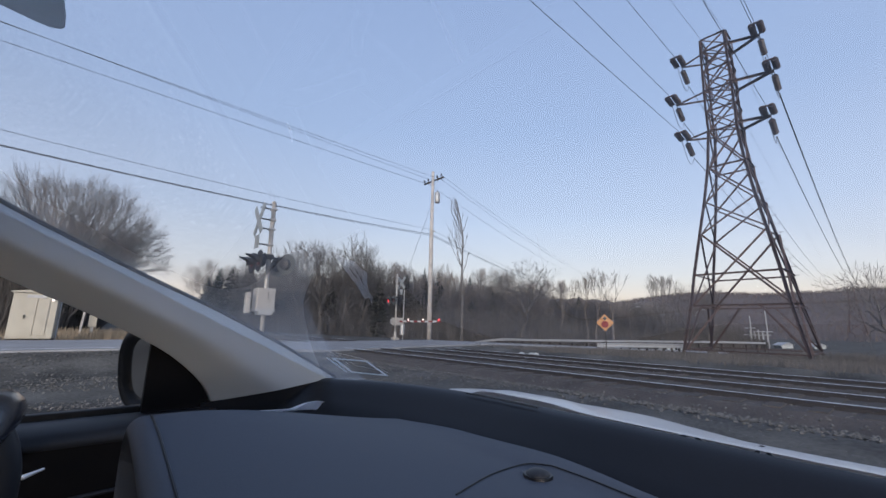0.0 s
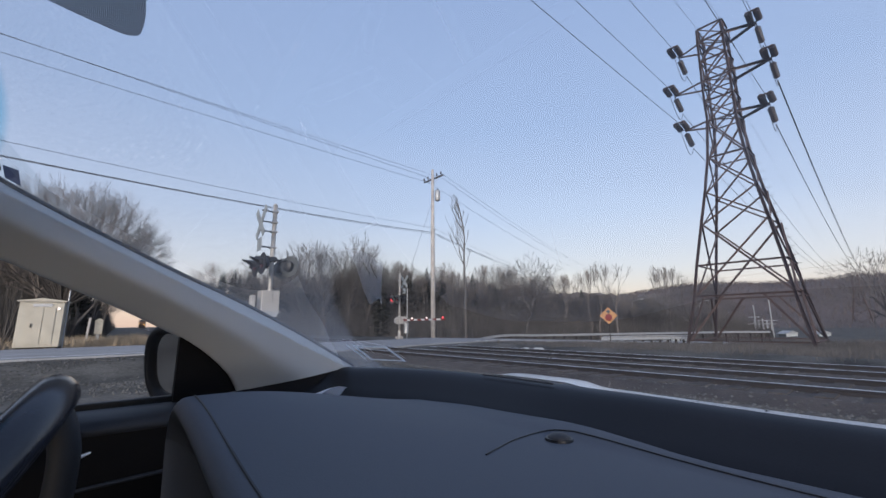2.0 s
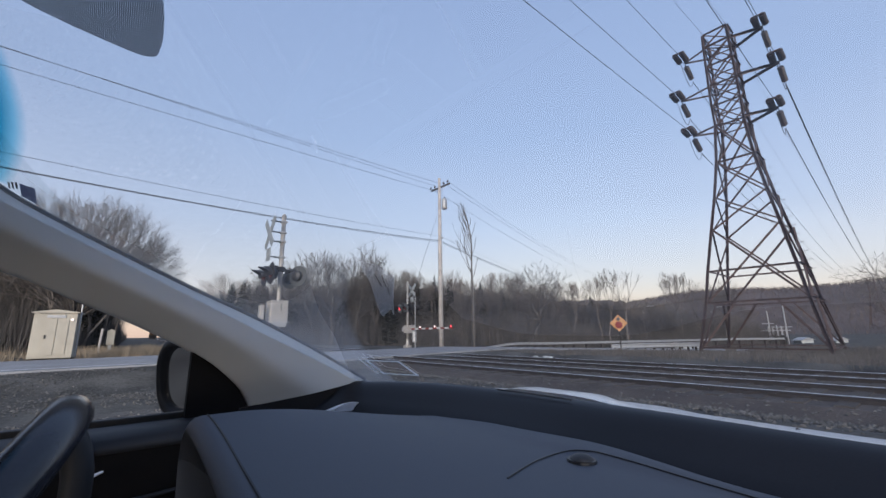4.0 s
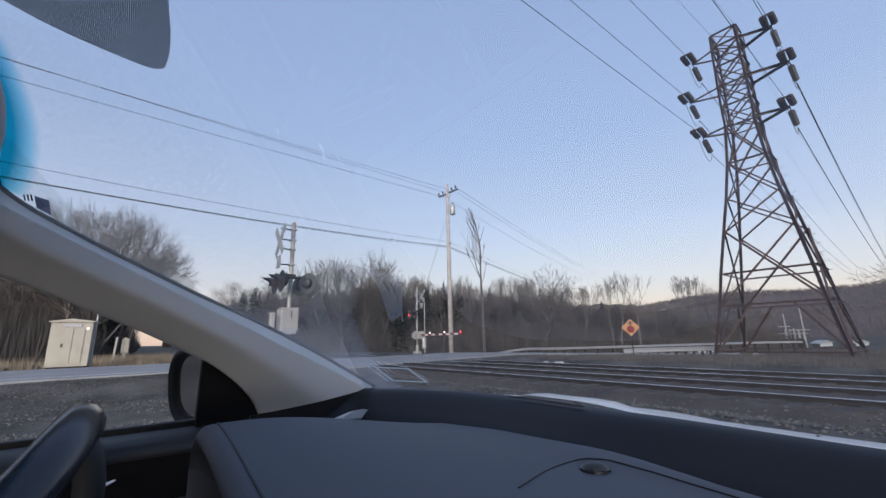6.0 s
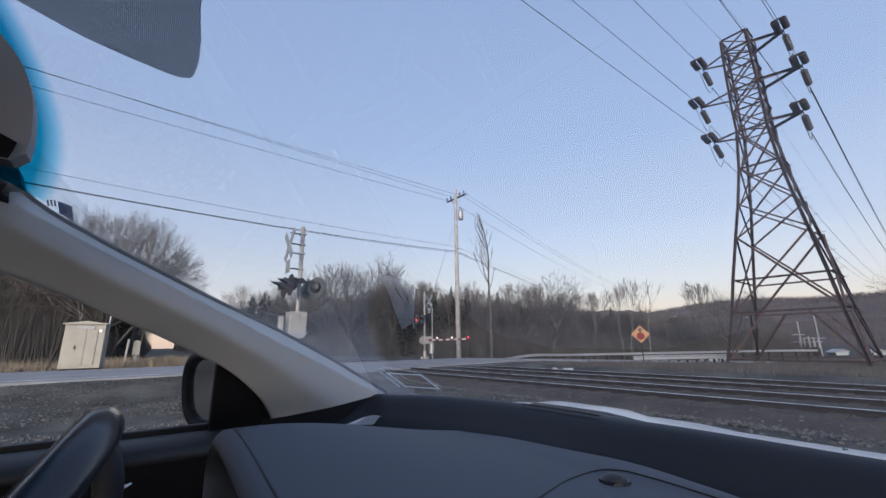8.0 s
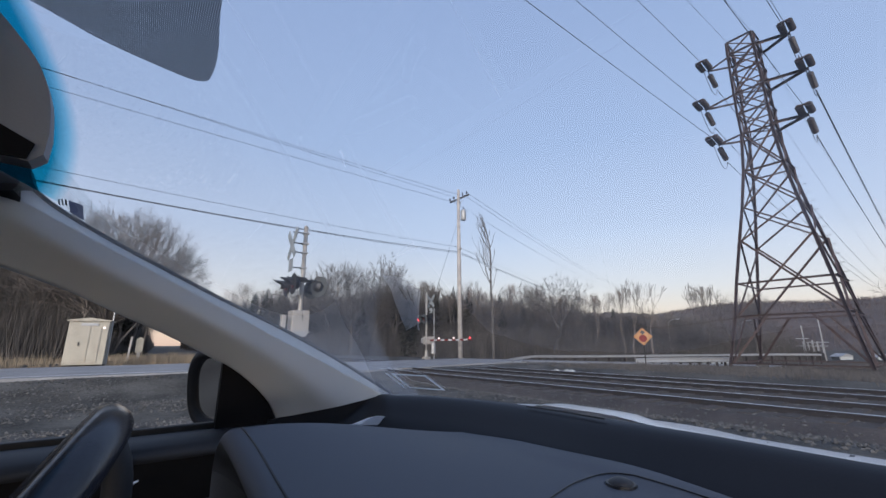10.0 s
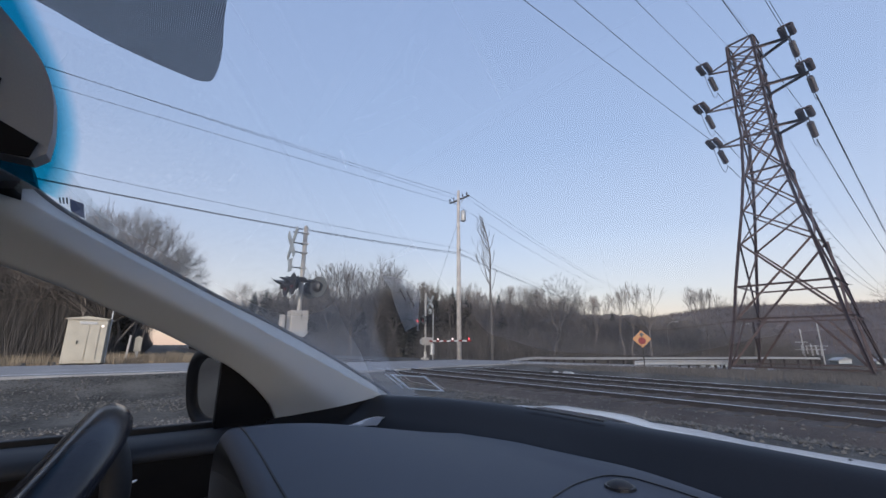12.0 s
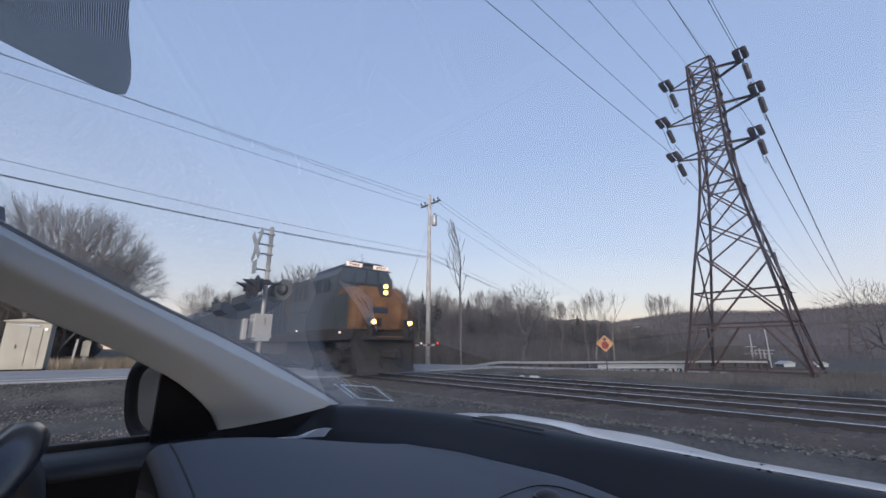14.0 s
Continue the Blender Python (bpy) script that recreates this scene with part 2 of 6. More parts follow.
def sheer(m, color, share):
    """Lets a thin sheet pass some of the light that falls on its back."""
    n, l = m.node_tree.nodes, m.node_tree.links
    tl, mix = n.new("ShaderNodeBsdfTranslucent"), n.new("ShaderNodeMixShader")
    tl.inputs["Color"].default_value = (*color, 1)
    mix.inputs["Fac"].default_value = share
    l.new(n["Principled BSDF"].outputs[0], mix.inputs[1])
    l.new(tl.outputs[0], mix.inputs[2])
    l.new(mix.outputs[0], n["Material Output"].inputs["Surface"])


sheer(M_STICKER, (0.75, 0.77, 0.78), 0.7)
sheer(M_PAPER, (0.92, 0.93, 0.95), 0.5)
sheer(M_TAG, (0.13, 0.14, 0.19), 0.7)
M_GLASS = dusty(pane("windscreen_glass", (0.95, 0.97, 0.97)))


# ---- mesh tools ----
def mesh_of(bm, name, material, smooth=False):
    me = bpy.data.meshes.new(name)
    bm.to_mesh(me)
    bm.free()
    me.materials.append(material)
    if smooth:
        me.shade_smooth()
    return me


def part(name, bm, material, parent=None, label="", smooth=False):
    ob = new(name, mesh_of(bm, name, material, smooth))
    if parent:
        ob.parent = parent
    return tagged(ob, label) if label else ob


def thing(name, label, category, place=None, group="", kind=""):
    ob = new(name)
    ob.empty_display_size = 0.2
    if place:
        ob.matrix_world = place
    return tagged(ob, label, category, group, kind)


def box(x0, x1, y0, y1, z0, z1, bevel=0.0, bm=None):
    bm = bm or bmesh.new()
    vs = bmesh.ops.create_cube(bm, size=1)["verts"]
    for v in vs:
        v.co = Vector(((x0 + x1) / 2 + v.co.x * (x1 - x0), (y0 + y1) / 2 + v.co.y * (y1 - y0), (z0 + z1) / 2 + v.co.z * (z1 - z0)))
    if bevel:
        es = list({e for v in vs for e in v.link_edges})
        bmesh.ops.bevel(bm, geom=es, offset=bevel, segments=2, affect="EDGES", profile=0.6)
    return bm


def ring_frame(axis):
    a = axis.normalized()
    u = a.cross(Vector((0, 0, 1)) if abs(a.z) < 0.9 else Vector((1, 0, 0))).normalized()
    return u, a.cross(u)


def tube(pts, radii, n=8, bm=None, caps=True):
    """A tapered tube along a line of points."""
    bm = bm or bmesh.new()
    pts = [Vector(p) for p in pts]
    if not hasattr(radii, "__len__"):
        radii = [radii] * len(pts)
    rings = []
    for i, p in enumerate(pts):
        d = pts[min(i + 1, len(pts) - 1)] - pts[max(i - 1, 0)]
        u, w = ring_frame(d)
        rings.append([bm.verts.new(p + (u * math.cos(2 * math.pi * k / n) + w * math.sin(2 * math.pi * k / n)) * radii[i]) for k in range(n)])
    for a, b in zip(rings, rings[1:]):
        for k in range(n):
            bm.faces.new((a[k], a[(k + 1) % n], b[(k + 1) % n], b[k]))
    if caps and n > 2:
        bm.faces.new(rings[0][::-1])
        bm.faces.new(rings[-1])
    return bm


def grid(fn, nu, nv, bm=None, flip=False):
    """A sheet of quads; fn(u, v) gives a point for u, v in 0..1. Stores u, v."""
    bm = bm or bmesh.new()
    uv = bm.loops.layers.uv.verify()
    vs = [[bm.verts.new(fn(i / nu, j / nv)) for j in range(nv + 1)] for i in range(nu + 1)]
    for i in range(nu):
        for j in range(nv):
            q = [(i, j), (i + 1, j), (i + 1, j + 1), (i, j + 1)]
            if flip:
                q.reverse()
            f = bm.faces.new([vs[a][b] for a, b in q])
            for lp, (a, b) in zip(f.loops, q):
                lp[uv].uv = (a / nu, b / nv)
    return bm


def prism(outline, depth, bm=None):
    """A plate: an outline of points, thickened by the vector depth."""
    bm = bm or bmesh.new()
    d = Vector(depth)
    a = [bm.verts.new(Vector(p)) for p in outline]
    b = [bm.verts.new(Vector(p) + d) for p in outline]
    n = len(a)
    bm.faces.new(a[::-1])
    bm.faces.new(b)
    for i in range(n):
        bm.faces.new((a[i], a[(i + 1) % n], b[(i + 1) % n], b[i]))
    bmesh.ops.recalc_face_normals(bm, faces=bm.faces)
    return bm


def smoothstep(a, b, x):
    t = max(0.0, min(1.0, (x - a) / (b - a)))
    return t * t * (3 - 2 * t)


def spline(pts, n):
    """Points along a smooth line through pts."""
    pts = [Vector(p) for p in pts]
    out = []
    for i in range(len(pts) - 1):
        p0, p1, p2, p3 = pts[max(i - 1, 0)], pts[i], pts[i + 1], pts[min(i + 2, len(pts) - 1)]
        for k in range(n):
            t = k / n
            out.append(0.5 * (2 * p1 + (p2 - p0) * t + (2 * p0 - 5 * p1 + 4 * p2 - p3) * t * t + (3 * p1 - p0 - 3 * p2 + p3) * t ** 3))
    return out + [pts[-1]]


# ---- plan: tracks along y, the road along x, the car facing +x ----
NEAR_TRACK, FAR_TRACK, GAUGE = 9.53, 13.6, 1.435
FAR_DROP = 0.085  # the far track lies a little lower


def bend(y):
    """Sideways drift of the line far down the track."""
    return 7.2 * (max(0.0, y - 40) / 231) ** 2


ROAD = spline([(-120, 18.0, 0), (-40, 18.0, 0), (-8, 18.1, 0), (3, 18.3, 0), (9, 19.6, 0), (14, 20.4, 0), (20, 20.4, 0), (30, 19.4, 0), (41, 18.4, 0), (52, 15.0, 0), (62, 8.5, 0), (75, -3, 0), (110, -40, 0)], 8)
ROAD_HALF = 3.4


def fall(x):
    return -0.04 * max(0.0, x - 19) if x < 70 else -2.04


def road_z(x):
    return 0.27 * (1 - smoothstep(2.0, 7.5, x)) + fall(x)


def road_gap(x, y):
    return min((p.x - x) ** 2 + (p.y - y) ** 2 for p in ROAD) ** 0.5


def ground_z(x, y):
    t = x - bend(y)
    z = -0.20 + fall(x)
    z += 0.10 * smoothstep(4.5, 6.5, t) * (1 - smoothstep(17, 18.5, t))
    z -= 0.14 * smoothstep(6.7, 7.3, t) * (1 - smoothstep(16.4, 17.0, t))
    if -125 < x < 115 and -45 < y < 32:
        d = road_gap(x, y)
        k = 1 - smoothstep(ROAD_HALF + 0.2, ROAD_HALF + 2.6, d)
        z = z * (1 - k) + (road_z(x) - 0.07) * k
    if y > 21 and x < 6:
        z = max(z, 0.2 * (1 - smoothstep(3.0, 6.0, t)) - 0.1)
    z += 0.05 * noise.noise(Vector((x * 0.5, y * 0.5, 0))) * (1 - smoothstep(6, 7, t) * (1 - smoothstep(17, 18, t)))
    return z


def axis(breaks):
    out = []
    for a, b, n in breaks:
        out += [a + (b - a) * i / n for i in range(n)]
    return out + [breaks[-1][1]]


def build_ground():
    xs = axis([(-2500, -200, 6), (-200, -20, 18), (-20, 30, 100), (30, 80, 40), (80, 250, 14), (250, 2500, 6)])
    ys = axis([(-2500, -120, 6), (-120, -10, 16), (-10, 40, 84), (40, 120, 26), (120, 420, 30), (420, 2500, 5)])
    bm = bmesh.new()
    vs = [[bm.verts.new((x, y, ground_z(x, y))) for y in ys] for x in xs]
    for i in range(len(xs) - 1):
        for j in range(len(ys) - 1):
            bm.faces.new((vs[i][j], vs[i + 1][j], vs[i + 1][j + 1], vs[i][j + 1]))
    ob = part("ground", bm, M_GROUND, None, "dark dirt and gravel ground beside the tracks", True)
    tagged(ob, category="ground", kind="structure")


def build_road():
    bm = bmesh.new()
    rows = []
    for i, p in enumerate(ROAD):
        d = (ROAD[min(i + 1, len(ROAD) - 1)] - ROAD[max(i - 1, 0)]).normalized()
        s = Vector((-d.y, d.x, 0))
        rows.append([bm.verts.new((p.x + s.x * k, p.y + s.y * k, road_z(p.x) + 0.03 - 0.012 * abs(k) - (0.16 if abs(k) > ROAD_HALF else 0))) for k in (-ROAD_HALF - 0.06, -ROAD_HALF, 0, ROAD_HALF, ROAD_HALF + 0.06)])
    for a, b in zip(rows, rows[1:]):
        for k in range(4):
            bm.faces.new((a[k], b[k], b[k + 1], a[k + 1]))
    road = part("road", bm, M_ASPHALT, None, "pale worn asphalt road over the level crossing", False)
    tagged(road, category="road", kind="structure")
    for side in (-1, 1):
        bm = bmesh.new()
        rows = []
        for i, p in enumerate(ROAD):
            if 4 < p.x < 17 or abs(p.x) > 90:
                rows.append(None)
                continue
            d = (ROAD[min(i + 1, len(ROAD) - 1)] - ROAD[max(i - 1, 0)]).normalized()
            s = Vector((-d.y, d.x, 0)) * side
            rows.append([bm.verts.new((p.x + s.x * k, p.y + s.y * k, road_z(p.x) + 0.036 - 0.012 * k)) for k in (ROAD_HALF - 0.55, ROAD_HALF - 0.42)])
        for a, b in zip(rows, rows[1:]):
            if a and b:
                bm.faces.new((a[0], b[0], b[1], a[1]))
        part("edge_line", bm, M_PAINT, road)


def build_track(cx, n_named, drop=0.0):
    track = thing("railway_track", "railway track with shiny worn rails on brown ballast", "railway track", Matrix.Translation((0, 0, -drop)), kind="structure")
    ys = axis([(-80, -20, 6), (-20, 40, 20), (40, 420, 60)])
    prof = [(-1.95, -0.30), (-1.4, -0.105), (1.4, -0.105), (1.95, -0.30)]
    bm = bmesh.new()
    rows = [[bm.verts.new((cx + bend(y) + px, y, z)) for px, z in prof] for y in ys]
    for a, b in zip(rows, rows[1:]):
        for k in range(3):
            bm.faces.new((a[k], a[k + 1], b[k + 1], b[k]))
    part("ballast_bed", bm, M_BALLAST, track, "brown crushed stone bed")
    for side in (-1, 1):
        o = side * (GAUGE / 2 + 0.036)
        sec = [(-0.07, -0.185), (-0.07, -0.17), (-0.012, -0.15), (-0.012, -0.045), (-0.036, -0.032), (-0.036, -0.004), (-0.03, 0.0), (0.03, 0.0), (0.036, -0.004), (0.036, -0.032), (0.012, -0.045), (0.012, -0.15), (0.07, -0.17), (0.07, -0.185)]
        bm = bmesh.new()
        rows = [[bm.verts.new((cx + bend(y) + o + px, y, z)) for px, z in sec] for y in ys]
        for a, b in zip(rows, rows[1:]):
            for k in range(len(sec) - 1):
                f = bm.faces.new((a[k], a[k + 1], b[k + 1], b[k]))
                f.material_index = 1 if 5 <= k <= 7 else 0
        rail = part("rail", bm, M_RAILSIDE, track, "rusty rail with a bright worn head")
        rail.data.materials.append(M_RAIL)
    tie = mesh_of(box(-1.3, 1.3, -0.115, 0.115, -0.30, -0.085, 0.01), "sleeper", M_TIE)
    y, k = -9.0, 0
    bm = bmesh.new()
    while y < 160:
        if k < n_named:
            ob = new("sleeper", tie)
            ob.parent = track
            ob.matrix_local = pose(cx + bend(y) + random.uniform(-0.05, 0.05), y, random.uniform(-0.008, 0.006), 0, 0, random.uniform(-1, 1))
        else:
            box(cx + bend(y) - 1.3, cx + bend(y) + 1.3, y - 0.115, y + 0.115, -0.30, -0.09, 0, bm)
        y += 0.56
        k += 1
    tagged(part("far_sleepers", bm, M_TIE, track), kind="stuff")


def build_crossing():
    deck = thing("crossing_deck", "worn asphalt and timber deck between the rails at the crossing", "level crossing", kind="structure")
    for cx, drop in ((NEAR_TRACK, 0.0), (FAR_TRACK, FAR_DROP)):
        for x0, x1 in ((cx - 1.75, cx - 0.80), (cx - 0.63, cx + 0.63), (cx + 0.80, cx + 1.75)):
            part("deck_panel", box(x0, x1, 16.2, 23.8, -0.3, -0.005 - drop, 0.012), M_ASPHALT, deck)


def build_stones():
    """Loose stones of the lot and the shoulder of the ballast."""
    rnd = random.Random(4)
    verts, faces = [], []
    base = [(1, 0, 0), (-1, 0, 0), (0, 1, 0), (0, -1, 0), (0, 0, 1), (0, 0, -1)]
    tri = [(0, 2, 4), (2, 1, 4), (1, 3, 4), (3, 0, 4), (2, 0, 5), (1, 2, 5), (3, 1, 5), (0, 3, 5)]

    def stone(x, y, z, s):
        a = rnd.uniform(0, 6.3)
        k = len(verts)
        for b in base:
            q = Vector(b) * s * rnd.uniform(0.6, 1.25)
            verts.append((x + q.x * math.cos(a) - q.y * math.sin(a), y + q.x * math.sin(a) + q.y * math.cos(a), z + q.z * 0.7))
        faces.extend([(k + i, k + j, k + m) for i, j, m in tri])

    for _ in range(9000):
        x, y = rnd.gauss(7.45, 0.5), rnd.uniform(-4, 15.5)
        if x < NEAR_TRACK - 1.3:
            stone(x, y, ground_z(x, y) + 0.006, rnd.uniform(0.014, 0.042))
    for _ in range(9000):
        cx = rnd.choice((NEAR_TRACK, FAR_TRACK))
        x, y = cx + rnd.uniform(-1.7, 1.7), rnd.uniform(-4, 30)
        if 16 < y < 24:
            continue
        stone(x, y, -0.105 - (FAR_DROP if cx == FAR_TRACK else 0.0) - 0.3 * max(0.0, abs(x - cx) - 1.4), rnd.uniform(0.018, 0.032))
    for _ in range(42000):
        x, y = rnd.uniform(-12, 6.5), 4 + 10.6 * rnd.random() ** 1.2
        if noise.noise(Vector((x * 0.45, y * 0.8, 7))) > -0.25 + 0.3 * rnd.random():
            stone(x, y, ground_z(x, y) + 0.004, rnd.uniform(0.008, 0.03) * rnd.choice((0.6, 1, 1.3)))
    me = bpy.data.meshes.new("gravel")
    me.from_pydata(verts, [], faces)
    me.materials.append(M_STONE)
    tagged(new("gravel", me), "loose grey crushed stone beside the rails", "gravel", kind="stuff")


def build_grass():
    """Dry tufts beyond the road and low brush past the far track."""
    rnd = random.Random(8)

    def tufts(name, label, material, spots):
        verts, faces = [], []
        for x, y, z, h, n, spread in spots:
            for _ in range(n):
                a, r = rnd.uniform(0, 6.3), rnd.uniform(0, spread)
                bx, by = x + math.cos(a) * r, y + math.sin(a) * r
                lean = rnd.uniform(0, 0.6) * h
                tx, ty, tz = bx + math.cos(a) * lean, by + math.sin(a) * lean, z + h * rnd.uniform(0.5, 1.15)
                w = 0.006 + 0.012 * h
                b = rnd.uniform(0, 3.1)
                k = len(verts)
                verts.extend([(bx - w * math.cos(b), by - w * math.sin(b), z - 0.05), (bx + w * math.cos(b), by + w * math.sin(b), z - 0.05), (tx, ty, tz)])
                faces.append((k, k + 1, k + 2))
        me = bpy.data.meshes.new(name)
        me.from_pydata(verts, [], faces)
        me.materials.append(material)
        tagged(new(name, me), label, "grass", kind="stuff")

    spots = []
    for _ in range(900):
        x, y = rnd.uniform(-9, 4.2), rnd.uniform(22.6, 34)
        if -1.3 < x < 3.0 and rnd.random() < 0.9 or rnd.random() < 0.25:
            spots.append((x, y, ground_z(x, y), rnd.uniform(0.25, 0.6), 26, 0.3))
    tufts("dry_grass", "tall dry straw-coloured grass beyond the road", M_GRASS, spots)
    spots = []
    for _ in range(3800):
        x, y = rnd.uniform(16.6, 42), rnd.uniform(-16, 17)
        if road_gap(x, y) > ROAD_HALF + 0.8:
            spots.append((x, y, ground_z(x, y), rnd.uniform(0.10, 0.34), 18, 0.55))
    for _ in range(1500):
        x, y = rnd.uniform(44, 58), rnd.uniform(-24, 12)
        if road_gap(x, y) > ROAD_HALF + 0.8:
            spots.append((x, y, ground_z(x, y), rnd.uniform(0.4, 0.95), 18, 0.8))
    tufts("low_brush", "low grey-brown winter brush beyond the tracks", M_BRUSH, spots)


# ---- trees ----
def fan_tree(rnd, height, forks, angle, trunk_r, verts, faces, twig=0.007, up=0.2):
    """Bare tree that forks again and again into a rounded crown of fine twigs."""
    lengths = [0.36, 0.17, 0.14, 0.12, 0.095, 0.075, 0.06]

    def stem(p, d, r, level):
        n = 2 if level < 3 else 1
        ln = height * lengths[level] * rnd.uniform(0.7, 1.25)
        pts, q, dd = [p], p, d
        for _ in range(n):
            dd = (dd + Vector((rnd.gauss(0, 0.16), rnd.gauss(0, 0.16), rnd.gauss(0, 0.10)))).normalized()
            q = q + dd * (ln / n)
            pts.append(q)
        sides = 6 if level == 0 else 3
        last = max(twig * 0.6, r * 0.72)
        k0 = len(verts)
        for i, pt in enumerate(pts):
            u, w = ring_frame(pts[min(i + 1, n)] - pts[max(i - 1, 0)])
            rr = r + (last - r) * i / n
            for k in range(sides):
                a = 2 * math.pi * k / sides
                verts.append(tuple(pt + (u * math.cos(a) + w * math.sin(a)) * rr))
        for i in range(n):
            for k in range(sides):
                faces.append((k0 + i * sides + k, k0 + i * sides + (k + 1) % sides, k0 + (i + 1) * sides + (k + 1) % sides, k0 + (i + 1) * sides + k))
        if level >= len(forks):
            return
        turn = rnd.uniform(0, 6.283)
        u, w = ring_frame(dd)
        m = forks[level]
        for c in range(m):
            a = turn + 6.283 * c / m + rnd.gauss(0, 0.35)
            sp = angle * rnd.uniform(0.5, 1.5) * (1.3 if level == 0 else 1.1)
            if c == 0 and level > 0:
                sp *= 0.35
            nd = (dd + (u * math.cos(a) + w * math.sin(a)) * sp + Vector((0, 0, up))).normalized()
            start = pts[-1] if c < 2 or level == 0 and c < 3 else pts[-2].lerp(pts[-1], rnd.uniform(0.25, 0.9))
            stem(start, nd, max(twig, last * (0.62 if m > 2 else 0.75)), level + 1)

    stem(Vector((0, 0, -0.3)), Vector((0, 0, 1)), trunk_r, 0)


def fan_mesh(seed, material, **kw):
    verts, faces = [], []
    fan_tree(random.Random(seed), verts=verts, faces=faces, **kw)
    me = bpy.data.meshes.new("crown")
    me.from_pydata(verts, [], faces)
    me.materials.append(material)
    return me


def conifer_mesh(seed, h):
    rnd = random.Random(seed)
    bm = bmesh.new()
    n = int(h * 34)
    for i in range(n):
        t = (i + rnd.random()) / n
        z = 0.08 * h + t * 0.92 * h
        r = (1 - t) ** 0.85 * h * 0.2 * rnd.uniform(0.6, 1.2) + 0.06
        a = rnd.uniform(0, 6.283)
        d = Vector((math.cos(a), math.sin(a), -0.25 + 0.3 * t))
        s = Vector((-d.y, d.x, 0)) * r * 0.3
        c = Vector((0, 0, z))
        q = [c, c + d * r * 0.55 + s, c + d * r, c + d * r * 0.55 - s]
        v = [bm.verts.new(p + Vector((0, 0, rnd.uniform(-0.05, 0.05)))) for p in q]
        bm.faces.new(v)
        low = bm.verts.new(c + d * r * 0.5 + Vector((0, 0, -0.18 * r - 0.05)))
        bm.faces.new((v[1], v[2], low))
        bm.faces.new((v[2], v[3], low))
    return bm


def dome_tree(rnd, height, radius, limbs, verts, faces):
    """Broad tree: many upright limbs that fan out evenly from a short trunk and end in fine twigs on a dome."""
    def stem(a, b, ra, rb, bow):
        mid = a.lerp(b, 0.5) + bow
        k0 = len(verts)
        for pt, r in ((a, ra), (mid, (ra + rb) / 2), (b, rb)):
            u, w = ring_frame(b - a)
            for q in range(3):
                t = 2.094 * q
                verts.append(tuple(pt + (u * math.cos(t) + w * math.sin(t)) * r))
        for i in range(2):
            for q in range(3):
                faces.append((k0 + i * 3 + q, k0 + i * 3 + (q + 1) % 3, k0 + i * 3 + 3 + (q + 1) % 3, k0 + i * 3 + 3 + q))
        return mid

    fork = Vector((0, 0, height * 0.22))
    stem(Vector((0, 0, -0.3)), fork, 0.3, 0.24, Vector((0.02, 0.01, 0)))

    def split(p, heading, r, reach, level):
        if level == 5:
            return
        m = (limbs, 3, 3, 3, 3)[level]
        for c in range(m):
            if level == 0:
                az, el = c * 2.39996 + rnd.gauss(0, 0.15), math.acos(min(1, 0.42 + 0.57 * (c + 0.5) / m))
                d = Vector((math.sin(el) * math.cos(az), math.sin(el) * math.sin(az), math.cos(el)))
            else:
                sp = 0.36 if level < 3 else 0.28
                d = (heading + Vector((rnd.gauss(0, sp), rnd.gauss(0, sp), rnd.gauss(0, sp) + 0.10))).normalized()
            ln = reach * (0.42, 0.24, 0.17, 0.13, 0.11)[level] * rnd.uniform(0.8, 1.15)
            q = p + Vector((d.x * ln * radius, d.y * ln * radius, d.z * ln * height))
            start = p if level == 0 else p.lerp(p - heading * 0.3, rnd.random())
            stem(start, q, r, r * 0.66, Vector((rnd.gauss(0, 0.05), rnd.gauss(0, 0.05), 0.06 * ln)))
            split(q, d, max(0.006, r * 0.6), reach, level + 1)

    split(fork, Vector((0, 0, 1)), 0.055, 0.86, 0)


